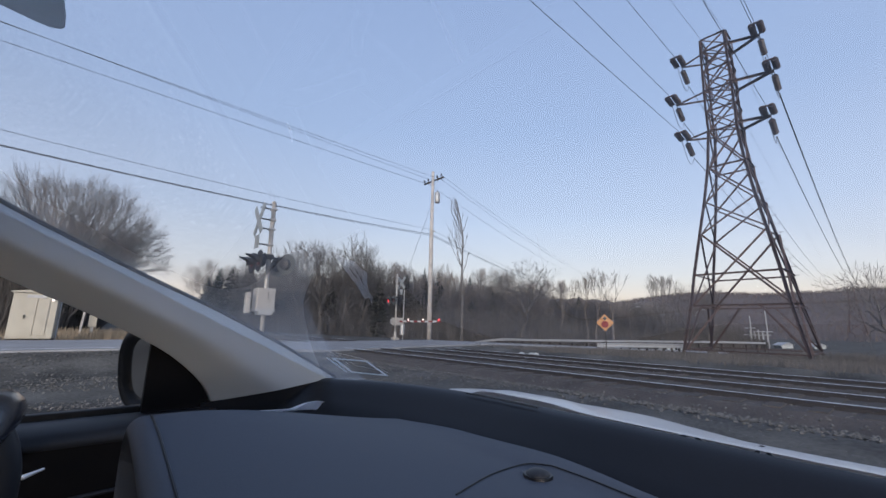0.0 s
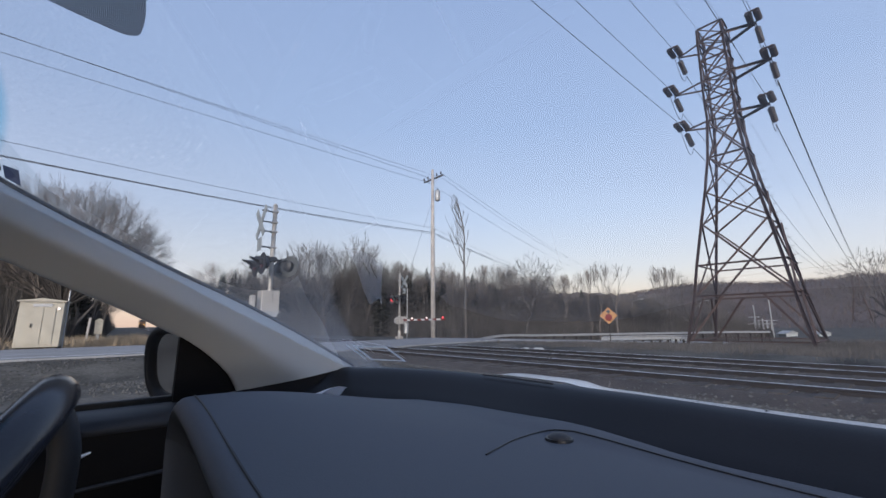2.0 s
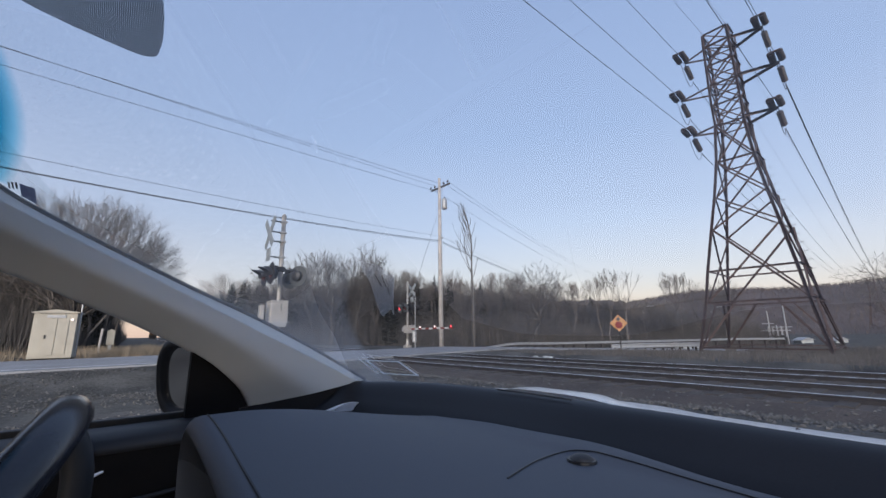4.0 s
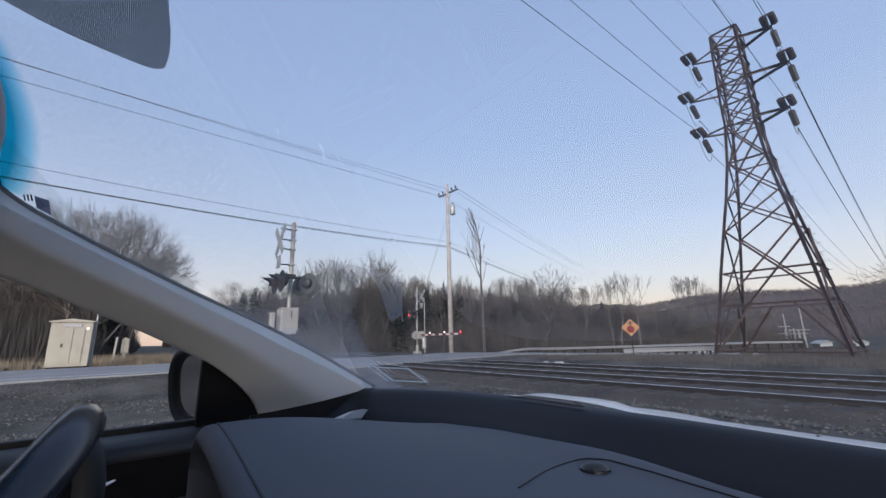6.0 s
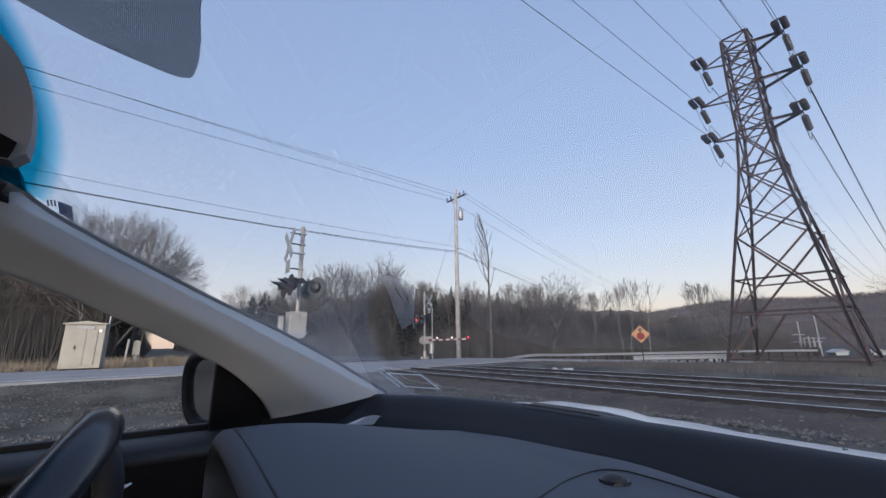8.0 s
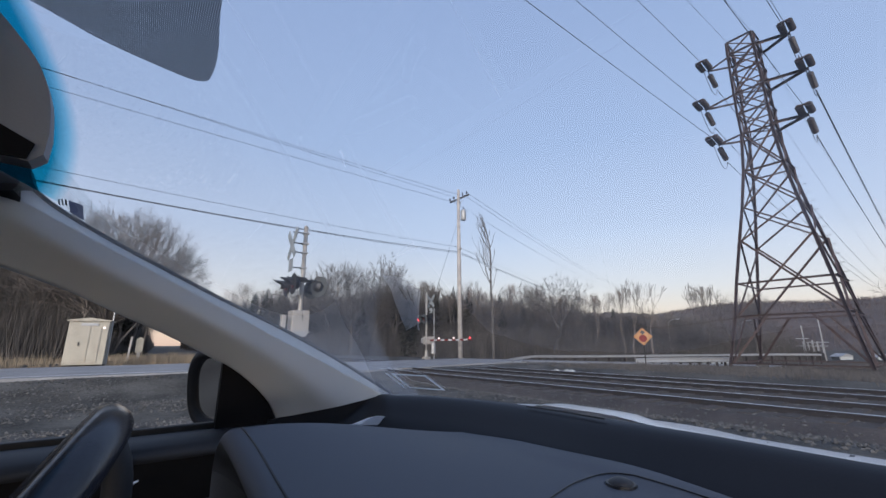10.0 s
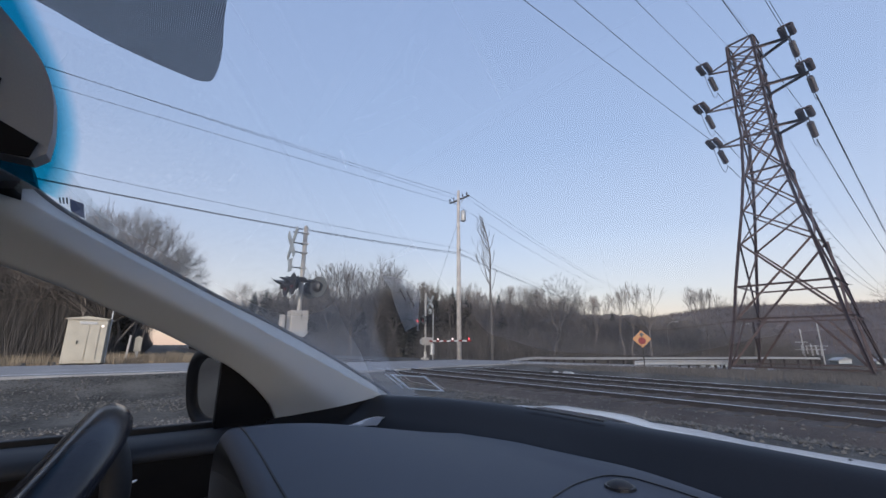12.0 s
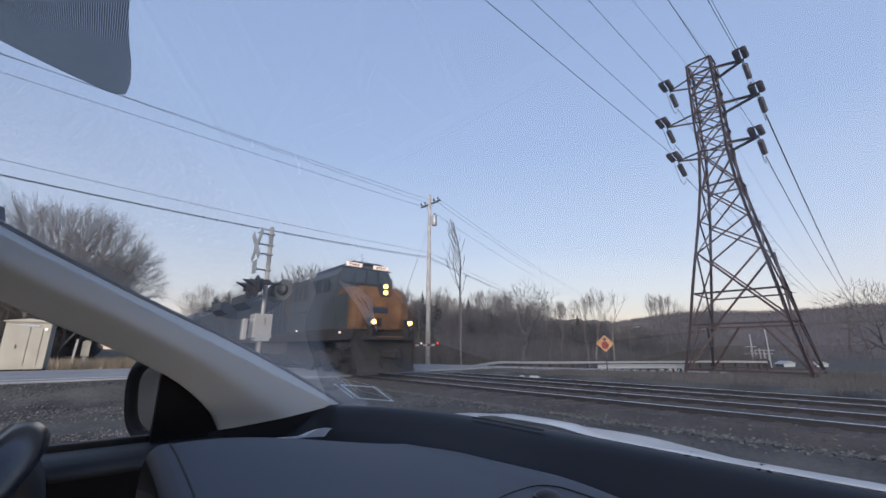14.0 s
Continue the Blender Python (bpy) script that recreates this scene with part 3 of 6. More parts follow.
def side_tree(rnd, height, verts, faces):
    """Tall thin tree that leans, with rising branches mostly on one side."""
    def stem(pts, r0, r1, sides):
        k0, n = len(verts), len(pts) - 1
        for i, pt in enumerate(pts):
            u, w = ring_frame(pts[min(i + 1, n)] - pts[max(i - 1, 0)])
            r = r0 + (r1 - r0) * i / n
            for q in range(sides):
                a = 6.2832 * q / sides
                verts.append(tuple(pt + (u * math.cos(a) + w * math.sin(a)) * r))
        for i in range(n):
            for q in range(sides):
                faces.append((k0 + i * sides + q, k0 + i * sides + (q + 1) % sides, k0 + (i + 1) * sides + (q + 1) % sides, k0 + (i + 1) * sides + q))

    trunk = spline([(0, 0, -0.3), (0.03, 0, height * 0.3), (-0.02, 0, height * 0.55), (0.04, 0, height * 0.78), (-0.1, 0, height * 0.9), (-0.3, 0, height)], 5)
    stem(trunk, 0.13, 0.018, 6)
    for i in range(24):
        t = 0.36 + 0.6 * i / 23 + rnd.uniform(-0.02, 0.02)
        p = trunk[min(len(trunk) - 1, int(t * len(trunk)))]
        side = -1 if i % 6 else 1
        ln = height * rnd.uniform(0.22, 0.34) * (1.2 - 0.85 * t) * (1.0 if side < 0 else 0.5)
        tip = p + Vector((side * ln * rnd.uniform(0.25, 0.62), rnd.gauss(0, 0.25) * ln, ln * rnd.uniform(0.85, 1.3)))
        mid = p.lerp(tip, 0.45) + Vector((side * rnd.uniform(-0.02, 0.09) * ln, 0, -0.03 * ln))
        stem([p, mid, tip], 0.034, 0.010, 3)
        for _ in range(7):
            b = mid.lerp(tip, rnd.uniform(-0.2, 1.0))
            e = b + Vector((side * rnd.uniform(-0.05, 0.16) * ln, rnd.gauss(0, 0.12) * ln, rnd.uniform(0.15, 0.36) * ln))
            stem([b, e], 0.013, 0.006, 3)


def grown(name, material, fn, seed, **kw):
    verts, faces = [], []
    fn(random.Random(seed), verts=verts, faces=faces, **kw)
    me = bpy.data.meshes.new(name)
    me.from_pydata(verts, [], faces)
    me.materials.append(material)
    return me


def build_trees():
    rnd = random.Random(21)
    kinds = []
    for i in range(5):
        kinds.append(fan_mesh(30 + i, M_BARK, height=11, forks=(5, 3, 3, 3, 3, 2), angle=0.58, trunk_r=0.17, twig=0.012))
    for i in range(3):
        kinds.append(fan_mesh(60 + i, M_BARKPALE, height=11, forks=(4, 3, 3, 3, 3, 2), angle=0.44, trunk_r=0.14, up=0.3, twig=0.011))
    DOME = grown("crown", M_BARKPALE, dome_tree, 91, height=10.5, radius=11.0, limbs=64)
    LEANING = grown("crown", M_BARK, side_tree, 64, height=10)
    SPREADING = [fan_mesh(97 + i, M_BARK, height=11, forks=(5, 4, 3, 3, 3, 2), angle=0.74, trunk_r=0.3, twig=0.017, up=0.12) for i in range(3)]
    GNARLED = fan_mesh(141, M_BARK, height=11, forks=(4, 4, 3, 3, 2, 2), angle=0.86, trunk_r=0.3, twig=0.016, up=0.06)
    FORKED = fan_mesh(111, M_BARKPALE, height=10.5, forks=(2, 2, 2, 2, 2), angle=0.34, trunk_r=0.16, twig=0.018, up=0.1)
    SLIM = [fan_mesh(151 + i, M_BARKPALE, height=11, forks=(3, 3, 3, 2, 2, 2), angle=0.3, trunk_r=0.12, twig=0.014, up=0.45) for i in range(3)]
    fir = [mesh_of(conifer_mesh(70 + i, 8), "needles", M_NEEDLE) for i in range(4)]
    trunk = mesh_of(tube([(0, 0, -0.3), (0, 0, 4), (0, 0, 7.6)], [0.14, 0.09, 0.02], 6), "trunk", M_BARK)

    def bare(x, y, h, me, label, wide=1.0, turn=None):
        ob = new("bare_tree", me)
        s = h / 10.0
        ob.matrix_world = Matrix.Translation((x, y, ground_z(x, y))) @ Matrix.Rotation(rnd.uniform(0, 6.28) if turn is None else radians(turn), 4, "Z") @ Matrix.Diagonal((s * wide, s * wide, s, 1))
        tagged(ob, label, "tree", "trees along the wood edge")

    def conifer(x, y, h, wide=1.0):
        ob = thing("conifer", "dark green conifer among the bare trees", "tree", group="trees along the wood edge")
        ob.matrix_world = Matrix.Translation((x, y, ground_z(x, y))) @ Matrix.Rotation(rnd.uniform(0, 6.28), 4, "Z") @ Matrix.Diagonal((wide * h / 8, wide * h / 8, h / 8, 1))
        a = new("trunk", trunk)
        a.parent = ob
        b = new("needles", rnd.choice(fir))
        b.parent = ob

    common = "leafless grey-brown tree at the wood edge"
    # the wood behind the crossing, along a line from far left to right
    edge = [(20, 62), (30, 54), (40, 48), (52, 42), (64, 36), (76, 30)]
    for i in range(190):
        t = i / 189 * (len(edge) - 1)
        k = min(int(t), len(edge) - 2)
        x = edge[k][0] + (edge[k + 1][0] - edge[k][0]) * (t - k)
        y = edge[k][1] + (edge[k + 1][1] - edge[k][1]) * (t - k)
        d = rnd.uniform(-4, 14)
        x, y = x + d * 0.55 + rnd.gauss(0, 0.8), y + d * 0.83 + rnd.gauss(0, 0.8)
        if rnd.random() < 0.36 and x < 47:
            conifer(x + 1.6, y + 2.6, rnd.uniform(5.8, 9.0) + 0.05 * d, rnd.uniform(0.8, 1.15))
        else:
            low = 2.6 * smoothstep(44, 60, x) + 1.9 * (1 - smoothstep(30, 40, x))
            bare(x, y, rnd.uniform(8.4, 11.0) + 0.10 * max(d, 0) - low, rnd.choice(kinds + SLIM), common, rnd.uniform(0.8, 1.1))
    # single trees that stand out
    bare(-2.1, 36.0, 9.2, DOME, "broad leafless tree with a rounded crown of fine twigs", 0.77)
    spread = "tall leafless tree with a spreading crown"
    for x, y, h, k in ((18.4, 57.1, 11.8, 2), (20.0, 51.5, 11.2, 1), (20.9, 47.7, 12.9, 0), (24.1, 48.4, 12.6, 1), (26.9, 48.1, 12.2, 2), (30.3, 49.5, 12.0, 0)):
        bare(x, y, h, SPREADING[k], spread, 0.85)
    bare(34.4, 36.5, 16.4, LEANING, "tall thin leafless tree standing above the others", 0.9, -43)
    bare(45.4, 36.1, 12.3, GNARLED, "dark leafless tree with a gnarled crown", 0.85)
    for x, y, h, k in ((47.9, 45.5, 10.6, 0), (50.5, 43.8, 10.2, 1), (58.5, 44.5, 9.6, 2), (61.0, 43.6, 9.9, 0), (62.1, 42.1, 9.5, 1), (64.0, 41.0, 9.6, 2)):
        bare(x, y, h, SLIM[k], "slender pale leafless tree", 0.8)
    bare(53.6, 26.9, 11.8, FORKED, "slender forked leafless tree with few twigs", 0.8)
    bare(54.4, 29.8, 9.3, SLIM[1], common, 0.9)
    bare(52.6, 30.2, 8.6, SLIM[2], common, 0.9)
    bare(76.2, 30.3, 12.0, SLIM[0], common, 0.9)
    bare(77.6, 29.0, 11.4, SLIM[2], common, 0.9)
    bare(75.9, 25.2, 12.0, GNARLED, "dark leafless tree with a gnarled crown", 0.7)
    bare(80.6, 23.8, 10.8, SPREADING[1], common, 0.7)
    bare(70.5, 1.2, 12.4, GNARLED, "dark leafless tree with a gnarled crown", 0.85)
    for x, y, h in ((37.8, 48.6, 10.7), (41.0, 48.9, 11.0), (34.3, 48.3, 9.3), (44.7, 45.6, 10.1), (28.4, 49.5, 8.3), (23.3, 49.9, 7.3), (18.5, 56.0, 8.2), (16.6, 60.5, 7.8), (69.5, 41.4, 9.6), (68.0, 42.8, 8.4), (27.6, 45.0, 7.8)):
        conifer(x, y, h, 1.1)
    # the wood to the west of the road, behind the cabinet
    for i in range(95):
        x = rnd.uniform(-30, 0.2)
        y = rnd.uniform(33.5, 47) + 0.3 * max(0, -x)
        if rnd.random() < 0.22:
            conifer(x, y, rnd.uniform(5, 8))
        else:
            bare(x, y, rnd.uniform(7.5, 10.5) * (0.8 if x > -8 else 1.0), rnd.choice(kinds + SLIM), common)
    for i in range(26):
        conifer(rnd.uniform(17, 36), rnd.uniform(80, 108), rnd.uniform(8, 12.5), 1.2)
    for i in range(14):
        bare(rnd.uniform(19, 36), rnd.uniform(104, 122), rnd.uniform(12.5, 15.5), rnd.choice(kinds), common)
    # both sides of the line in the distance
    for i in range(44):
        y = rnd.uniform(60, 300)
        side = rnd.choice((-1, 1))
        x = 11.6 + bend(y) + side * rnd.uniform(11 if side > 0 else 15, 26)
        bare(x, y, rnd.uniform(9, 13), rnd.choice(kinds), common)


def build_undergrowth():
    """Dense stems and twigs that close the wood below the crowns."""
    rnd = random.Random(5)
    verts, faces = [], []

    def stem(x, y, z, h, w):
        a = rnd.uniform(0, 6.3)
        lx, ly = rnd.gauss(0, 0.10) * h, rnd.gauss(0, 0.10) * h
        k = len(verts)
        c, s = math.cos(a) * w, math.sin(a) * w
        verts.extend([(x - c, y - s, z), (x + c, y + s, z), (x - s, y + c, z), (x + lx, y + ly, z + h)])
        faces.extend([(k, k + 1, k + 3), (k + 1, k + 2, k + 3), (k + 2, k, k + 3)])

    lines = [[(14, 62), (18.5, 49), (24, 45), (33, 41), (44, 35.5), (56, 31), (66, 28), (78, 24), (95, 18)], [(-60, 44), (-30, 36), (-12, 32.5), (-2, 33), (0.2, 42), (0.6, 60), (2.0, 120), (5.5, 260)], [(20, 60), (20, 90), (22, 130), (32, 260)]]
    for line in lines:
        for (xa, ya), (xb, yb) in zip(line, line[1:]):
            ln = math.hypot(xb - xa, yb - ya)
            nx, ny = -(yb - ya) / ln, (xb - xa) / ln
            if line is lines[2]:
                nx, ny = -nx, -ny
            for _ in range(int(ln * 330) if ln < 60 else 3000):
                t, d = rnd.random(), rnd.uniform(0, 1) ** 1.3 * 9
                x, y = xa + (xb - xa) * t + nx * d, ya + (yb - ya) * t + ny * d
                stem(x, y, fall(x) - 0.2, rnd.uniform(0.8, 3.4) + d * 0.5, rnd.uniform(0.009, 0.03))
    me = bpy.data.meshes.new("undergrowth")
    me.from_pydata(verts, [], faces)
    me.materials.append(M_BRUSH)
    tagged(new("undergrowth", me), "dense leafless undergrowth along the wood edge", "undergrowth", kind="stuff")
    # the wood's inner depth, a dark wooded bank behind the first trees
    for pts, h in (([(24, 82), (40, 68), (54, 60), (66, 52), (80, 45), (105, 36)], 8.6), ([(-90, 75), (-50, 58), (-25, 50), (-6, 47), (-3, 60), (-3, 120), (0, 260)], 8.0), ([(22, 84), (26, 130), (38, 260)], 6.0)):
        line = spline([(x, y, 0) for x, y in pts], 14)
        bm = bmesh.new()
        rows = []
        for i, p in enumerate(line):
            d = (line[min(i + 1, len(line) - 1)] - line[max(i - 1, 0)]).normalized()
            s = Vector((-d.y, d.x, 0)) * (-1 if len(pts) == 3 else 1)
            row = []
            for k in range(7):
                hh = h * (1 - (1 - k / 6) ** 2) * (1 + 0.25 * noise.noise(Vector((p.x * 0.25, p.y * 0.25, k)))) 
                q = p + s * (k * 1.1 + rnd.uniform(-0.4, 0.4))
                row.append(bm.verts.new((q.x, q.y, hh - 1.2 + rnd.uniform(-0.35, 0.35) * (k > 0))))
            rows.append(row)
        for a, b in zip(rows, rows[1:]):
            for k in range(6):
                bm.faces.new((a[k], b[k], b[k + 1], a[k + 1]))
        tagged(part("wood_interior", bm, M_WOODS, None, "dark dense wood behind the first trees"), category="wood", kind="stuff")


def build_hill():
    """A long wooded ridge in the distance, with the trees as a ragged skin."""
    rnd = random.Random(3)

    def h(u, v):
        ang = radians(38 + 110 * u)
        r = 215 + 160 * v
        top = 25.0 + 3.0 * math.sin(u * 9 + 0.6) + 2.0 * noise.noise(Vector((u * 12, 0, 3)))
        top *= 1.1 * smoothstep(0.03, 0.36, u)
        z = -3 + (top + 3) * smoothstep(0, 0.75, v)
        return Vector((math.sin(ang) * r, math.cos(ang) * r, z))

    hill = part("hill", grid(h, 90, 14), M_HILL, None, "wooded ridge of leafless trees in the distance", True)
    tagged(hill, category="hill", kind="structure")
    verts, faces = [], []
    for _ in range(60000):
        p = h(rnd.random(), rnd.random() ** 0.7)
        t, w = rnd.uniform(1.2, 3.0), rnd.uniform(0.06, 0.24)
        a = rnd.uniform(0, 3.1)
        k = len(verts)
        verts.extend([(p.x - w * math.cos(a), p.y - w * math.sin(a), p.z - 0.5), (p.x + w * math.cos(a), p.y + w * math.sin(a), p.z - 0.5), (p.x + rnd.gauss(0, 0.5), p.y + rnd.gauss(0, 0.5), p.z + t)])
        faces.append((k, k + 1, k + 2))
    me = bpy.data.meshes.new("hill_woods")
    me.from_pydata(verts, [], faces)
    me.materials.append(M_HILL)
    tagged(new("hill_woods", me), "leafless woods covering the far ridge", "woods", kind="stuff")


# ---- power line ----
TOWER_X, TOWER_Y = 43.0, 9.28
TOWER_W = [(-1.05, 8.2), (3.2, 6.7), (5.9, 5.95), (9.6, 4.75), (12.6, 3.75), (16.0, 2.8), (19.6, 2.2), (21.7, 2.25), (23.8, 2.2), (25.9, 2.12), (28.0, 2.05), (29.4, 1.95)]


def tower_corner(i, k):
    z, w = TOWER_W[i]
    sx, sy = ((-1, 1), (-1, -1), (1, -1), (1, 1))[k % 4]
    return Vector((sx * w / 2, sy * w / 2, z))


def angle_bar(a, b, s, bm):
    """An L section between two points."""
    a, b = Vector(a), Vector(b)
    u, w = ring_frame(b - a)
    for m in (u, w):
        t = (w if m is u else u) * 0.012
        vs = [bm.verts.new(p + q) for p in (a, b) for q in (Vector(), m * s, m * s + t, t)]
        for i in range(4):
            bm.faces.new((vs[i], vs[(i + 1) % 4], vs[4 + (i + 1) % 4], vs[4 + i]))


def bar(a, b, s, parent, name, material=None):
    bm = bmesh.new()
    angle_bar(a, b, s, bm)
    return part(name, bm, material or M_STEEL, parent)


def build_tower():
    tower = thing("transmission_tower", "rust-brown steel lattice power tower with six crossarms", "power tower", Matrix.Translation((TOWER_X, TOWER_Y, 0)) @ Matrix.Rotation(radians(2), 4, "Z"))
    n = len(TOWER_W)
    for k in range(4):
        bm = bmesh.new()
        for i in range(n - 1):
            angle_bar(tower_corner(i, k), tower_corner(i + 1, k), 0.25 if i < 6 else 0.21, bm)
        part("leg", bm, M_STEEL, tower)
        part("footing", box(-0.4, 0.4, -0.4, 0.4, -0.6, 0.15, 0.04), M_STONE, tower).location = tower_corner(0, k)
    def face_bars(lo_i, hi_i, k, size):
        a0, a1, b0, b1 = tower_corner(lo_i, k), tower_corner(lo_i, k + 1), tower_corner(hi_i, k), tower_corner(hi_i, k + 1)
        bar(a0, b1, size, tower, "brace")
        bar(a1, b0, size, tower, "brace")

    for k in range(4):
        a0, a1, b0, b1 = tower_corner(0, k), tower_corner(0, k + 1), tower_corner(1, k), tower_corner(1, k + 1)
        bar(a0.lerp(b0, 0.12), b0.lerp(b1, 0.3), 0.15, tower, "brace")
        bar(a1.lerp(b1, 0.12), b0.lerp(b1, 0.7), 0.15, tower, "brace")
        bar(a0.lerp(b0, 0.12), a1.lerp(b1, 0.12), 0.12, tower, "brace")
        face_bars(1, 3, k, 0.15)
        face_bars(3, 4, k, 0.13)
        face_bars(4, 5, k, 0.13)
        face_bars(5, 6, k, 0.14)
        for i in range(6, n - 1):
            face_bars(i, i + 1, k, 0.11)
        for i in (1, 2, 5, 6, 7, 8, 9, 10, 11):
            bar(tower_corner(i, k), tower_corner(i, k + 1), 0.15 if i < 6 else 0.13, tower, "brace")
    arms = [(27.9, 3.15, -3.35), (23.9, 3.95, -3.95), (19.8, 3.4, -3.3)]
    for z, left, right in arms:
        for tip_y in (left, right):
            s = 1 if tip_y > 0 else -1
            tip = Vector((0, tip_y, z + 0.15))
            w = 2.1
            arm = part("crossarm", bmesh.new(), M_STEEL, tower)
            bm = bmesh.new()
            for sx in (-1, 1):
                angle_bar((sx * w / 2, s * w / 2, z), tip, 0.2, bm)
                angle_bar((sx * w / 2, s * w / 2, z + (1.3 if z < 26 else 1.1)), (sx * w / 2, s * w / 2, z), 0.1, bm)
            angle_bar((-w / 2, -s * w / 2, z), (w / 2, s * w / 2, z), 0.09, bm)
            bm.to_mesh(arm.data)
            bm.free()
            # strain strings towards both spans, and the jumper under the arm
            for dx, count in ((-1, 2), (1, 1)):
                for c in range(count):
                    off = (c - (count - 1) / 2) * 0.62
                    bm = bmesh.new()
                    p0 = tip + Vector((dx * 0.35, off, -0.05 if dx < 0 else -0.35))
                    p1 = tip + Vector((dx * 1.75, off, 0.1 if dx < 0 else -1.15))
                    pts, rad = [], []
                    for q in range(17):
                        pts.append(p0.lerp(p1, q / 16))
                        rad.append(0.27 if q % 2 else 0.2)
                    tube(pts, rad, 10, bm)
                    tube([tip, p0], 0.04, 5, bm)
                    part("insulator_string", bm, M_INSUL, tower, "dark ribbed porcelain insulator string")
            part("yoke", box(-1.95, -1.8, tip_y - 0.45, tip_y + 0.45, z + 0.2, z + 0.3, 0.01), M_STEEL, tower)
            a, b = tip + Vector((-1.95, 0, 0.1)), tip + Vector((2.0, 0, -1.35))
            loop = [a.lerp(b, t) - Vector((0, 0, 1.7 * 4 * t * (1 - t) * (0.7 + 0.5 * t))) for t in [i / 12 for i in range(13)]]
            part("jumper_wire", tube(loop, 0.025, 5), M_WIRE, tower)
    for i in range(14):
        c = tower_corner(2, 2).lerp(tower_corner(5, 2), i / 13)
        part("climbing_peg", tube([c, c + Vector((0.0, -0.32, 0.02))], 0.02, 5), M_STEEL, tower)


def wire(name, a, b, sag, r, label, n=36):
    a, b = Vector(a), Vector(b)
    pts = [a.lerp(b, i / n) - Vector((0, 0, 4 * sag * (i / n) * (1 - i / n))) for i in range(n + 1)]
    ob = part(name, tube(pts, r, 5), M_WIRE, None, label, True)
    return tagged(ob, category="wire", group=name + "s")


def build_line():
    rot = Matrix.Translation((TOWER_X, TOWER_Y, 0)) @ Matrix.Rotation(radians(2), 4, "Z")
    for z, left, right in [(27.9, 3.15, -3.35), (23.9, 3.95, -3.95), (19.8, 3.4, -3.3)]:
        for y in (left, right):
            p = rot @ Vector((-1.95, y, z + 0.25))
            wire("transmission_wire", p, (-150, p.y - 4.0, p.z + 4), 2.0, 0.022, "dark overhead transmission wire", 60)
            q = rot @ Vector((2.0, y, z - 1.2))
            wire("transmission_wire", q, (239, 16.2 + y * 0.9, 19.2), 4.5, 0.03 if y > 0 else 0.036, "dark overhead transmission wire", 60)
    for sy in (-0.95, 0.95):
        p = rot @ Vector((0, sy, 29.5))
        wire("ground_wire", p, (-150, p.y, 36), 3.0, 0.012, "thin grey overhead ground wire", 60)
        wire("ground_wire", p, (239, 16.2 + sy * 2, 20.6), 4.0, 0.012, "thin grey overhead ground wire", 60)
    # the next tower along the line, small in the distance
    far = thing("transmission_tower", "small distant steel lattice power tower", "power tower", Matrix.Translation((239.5, 16.2, 0)))
    for sx, sy in ((-1, -1), (-1, 1), (1, -1), (1, 1)):
        part("leg", tube([(sx * 3.4, sy * 3.4, -3), (sx * 1.1, sy * 1.1, 12), (sx * 0.8, sy * 0.8, 20)], 0.15, 4), M_STEEL, far)
    for i in range(6):
        z0, z1 = -2 + i * 3.5, 1.5 + i * 3.5
        w0, w1 = max(0.9, 3.3 - 0.16 * (z0 + 3)), max(0.9, 3.3 - 0.16 * (z1 + 3))
        part("brace", tube([(-w0, -w0, z0), (-w1, w1, z1)], 0.08, 4), M_STEEL, far)
        part("brace", tube([(-w0, w0, z0), (-w1, -w1, z1)], 0.08, 4), M_STEEL, far)
    part("crossarm", tube([(0, -4.2, 19.3), (0, 0, 20.4), (0, 4.2, 19.3)], 0.16, 4), M_STEEL, far)
    part("crossarm", tube([(0, -4.2, 19.2), (0, 4.2, 19.2)], 0.14, 4), M_STEEL, far)
    for k in (-4.0, -2.0, 2.0, 4.0):
        part("insulator_string", tube([(0, k, 19.2), (0, k, 17.9)], 0.12, 5), M_INSUL, far)


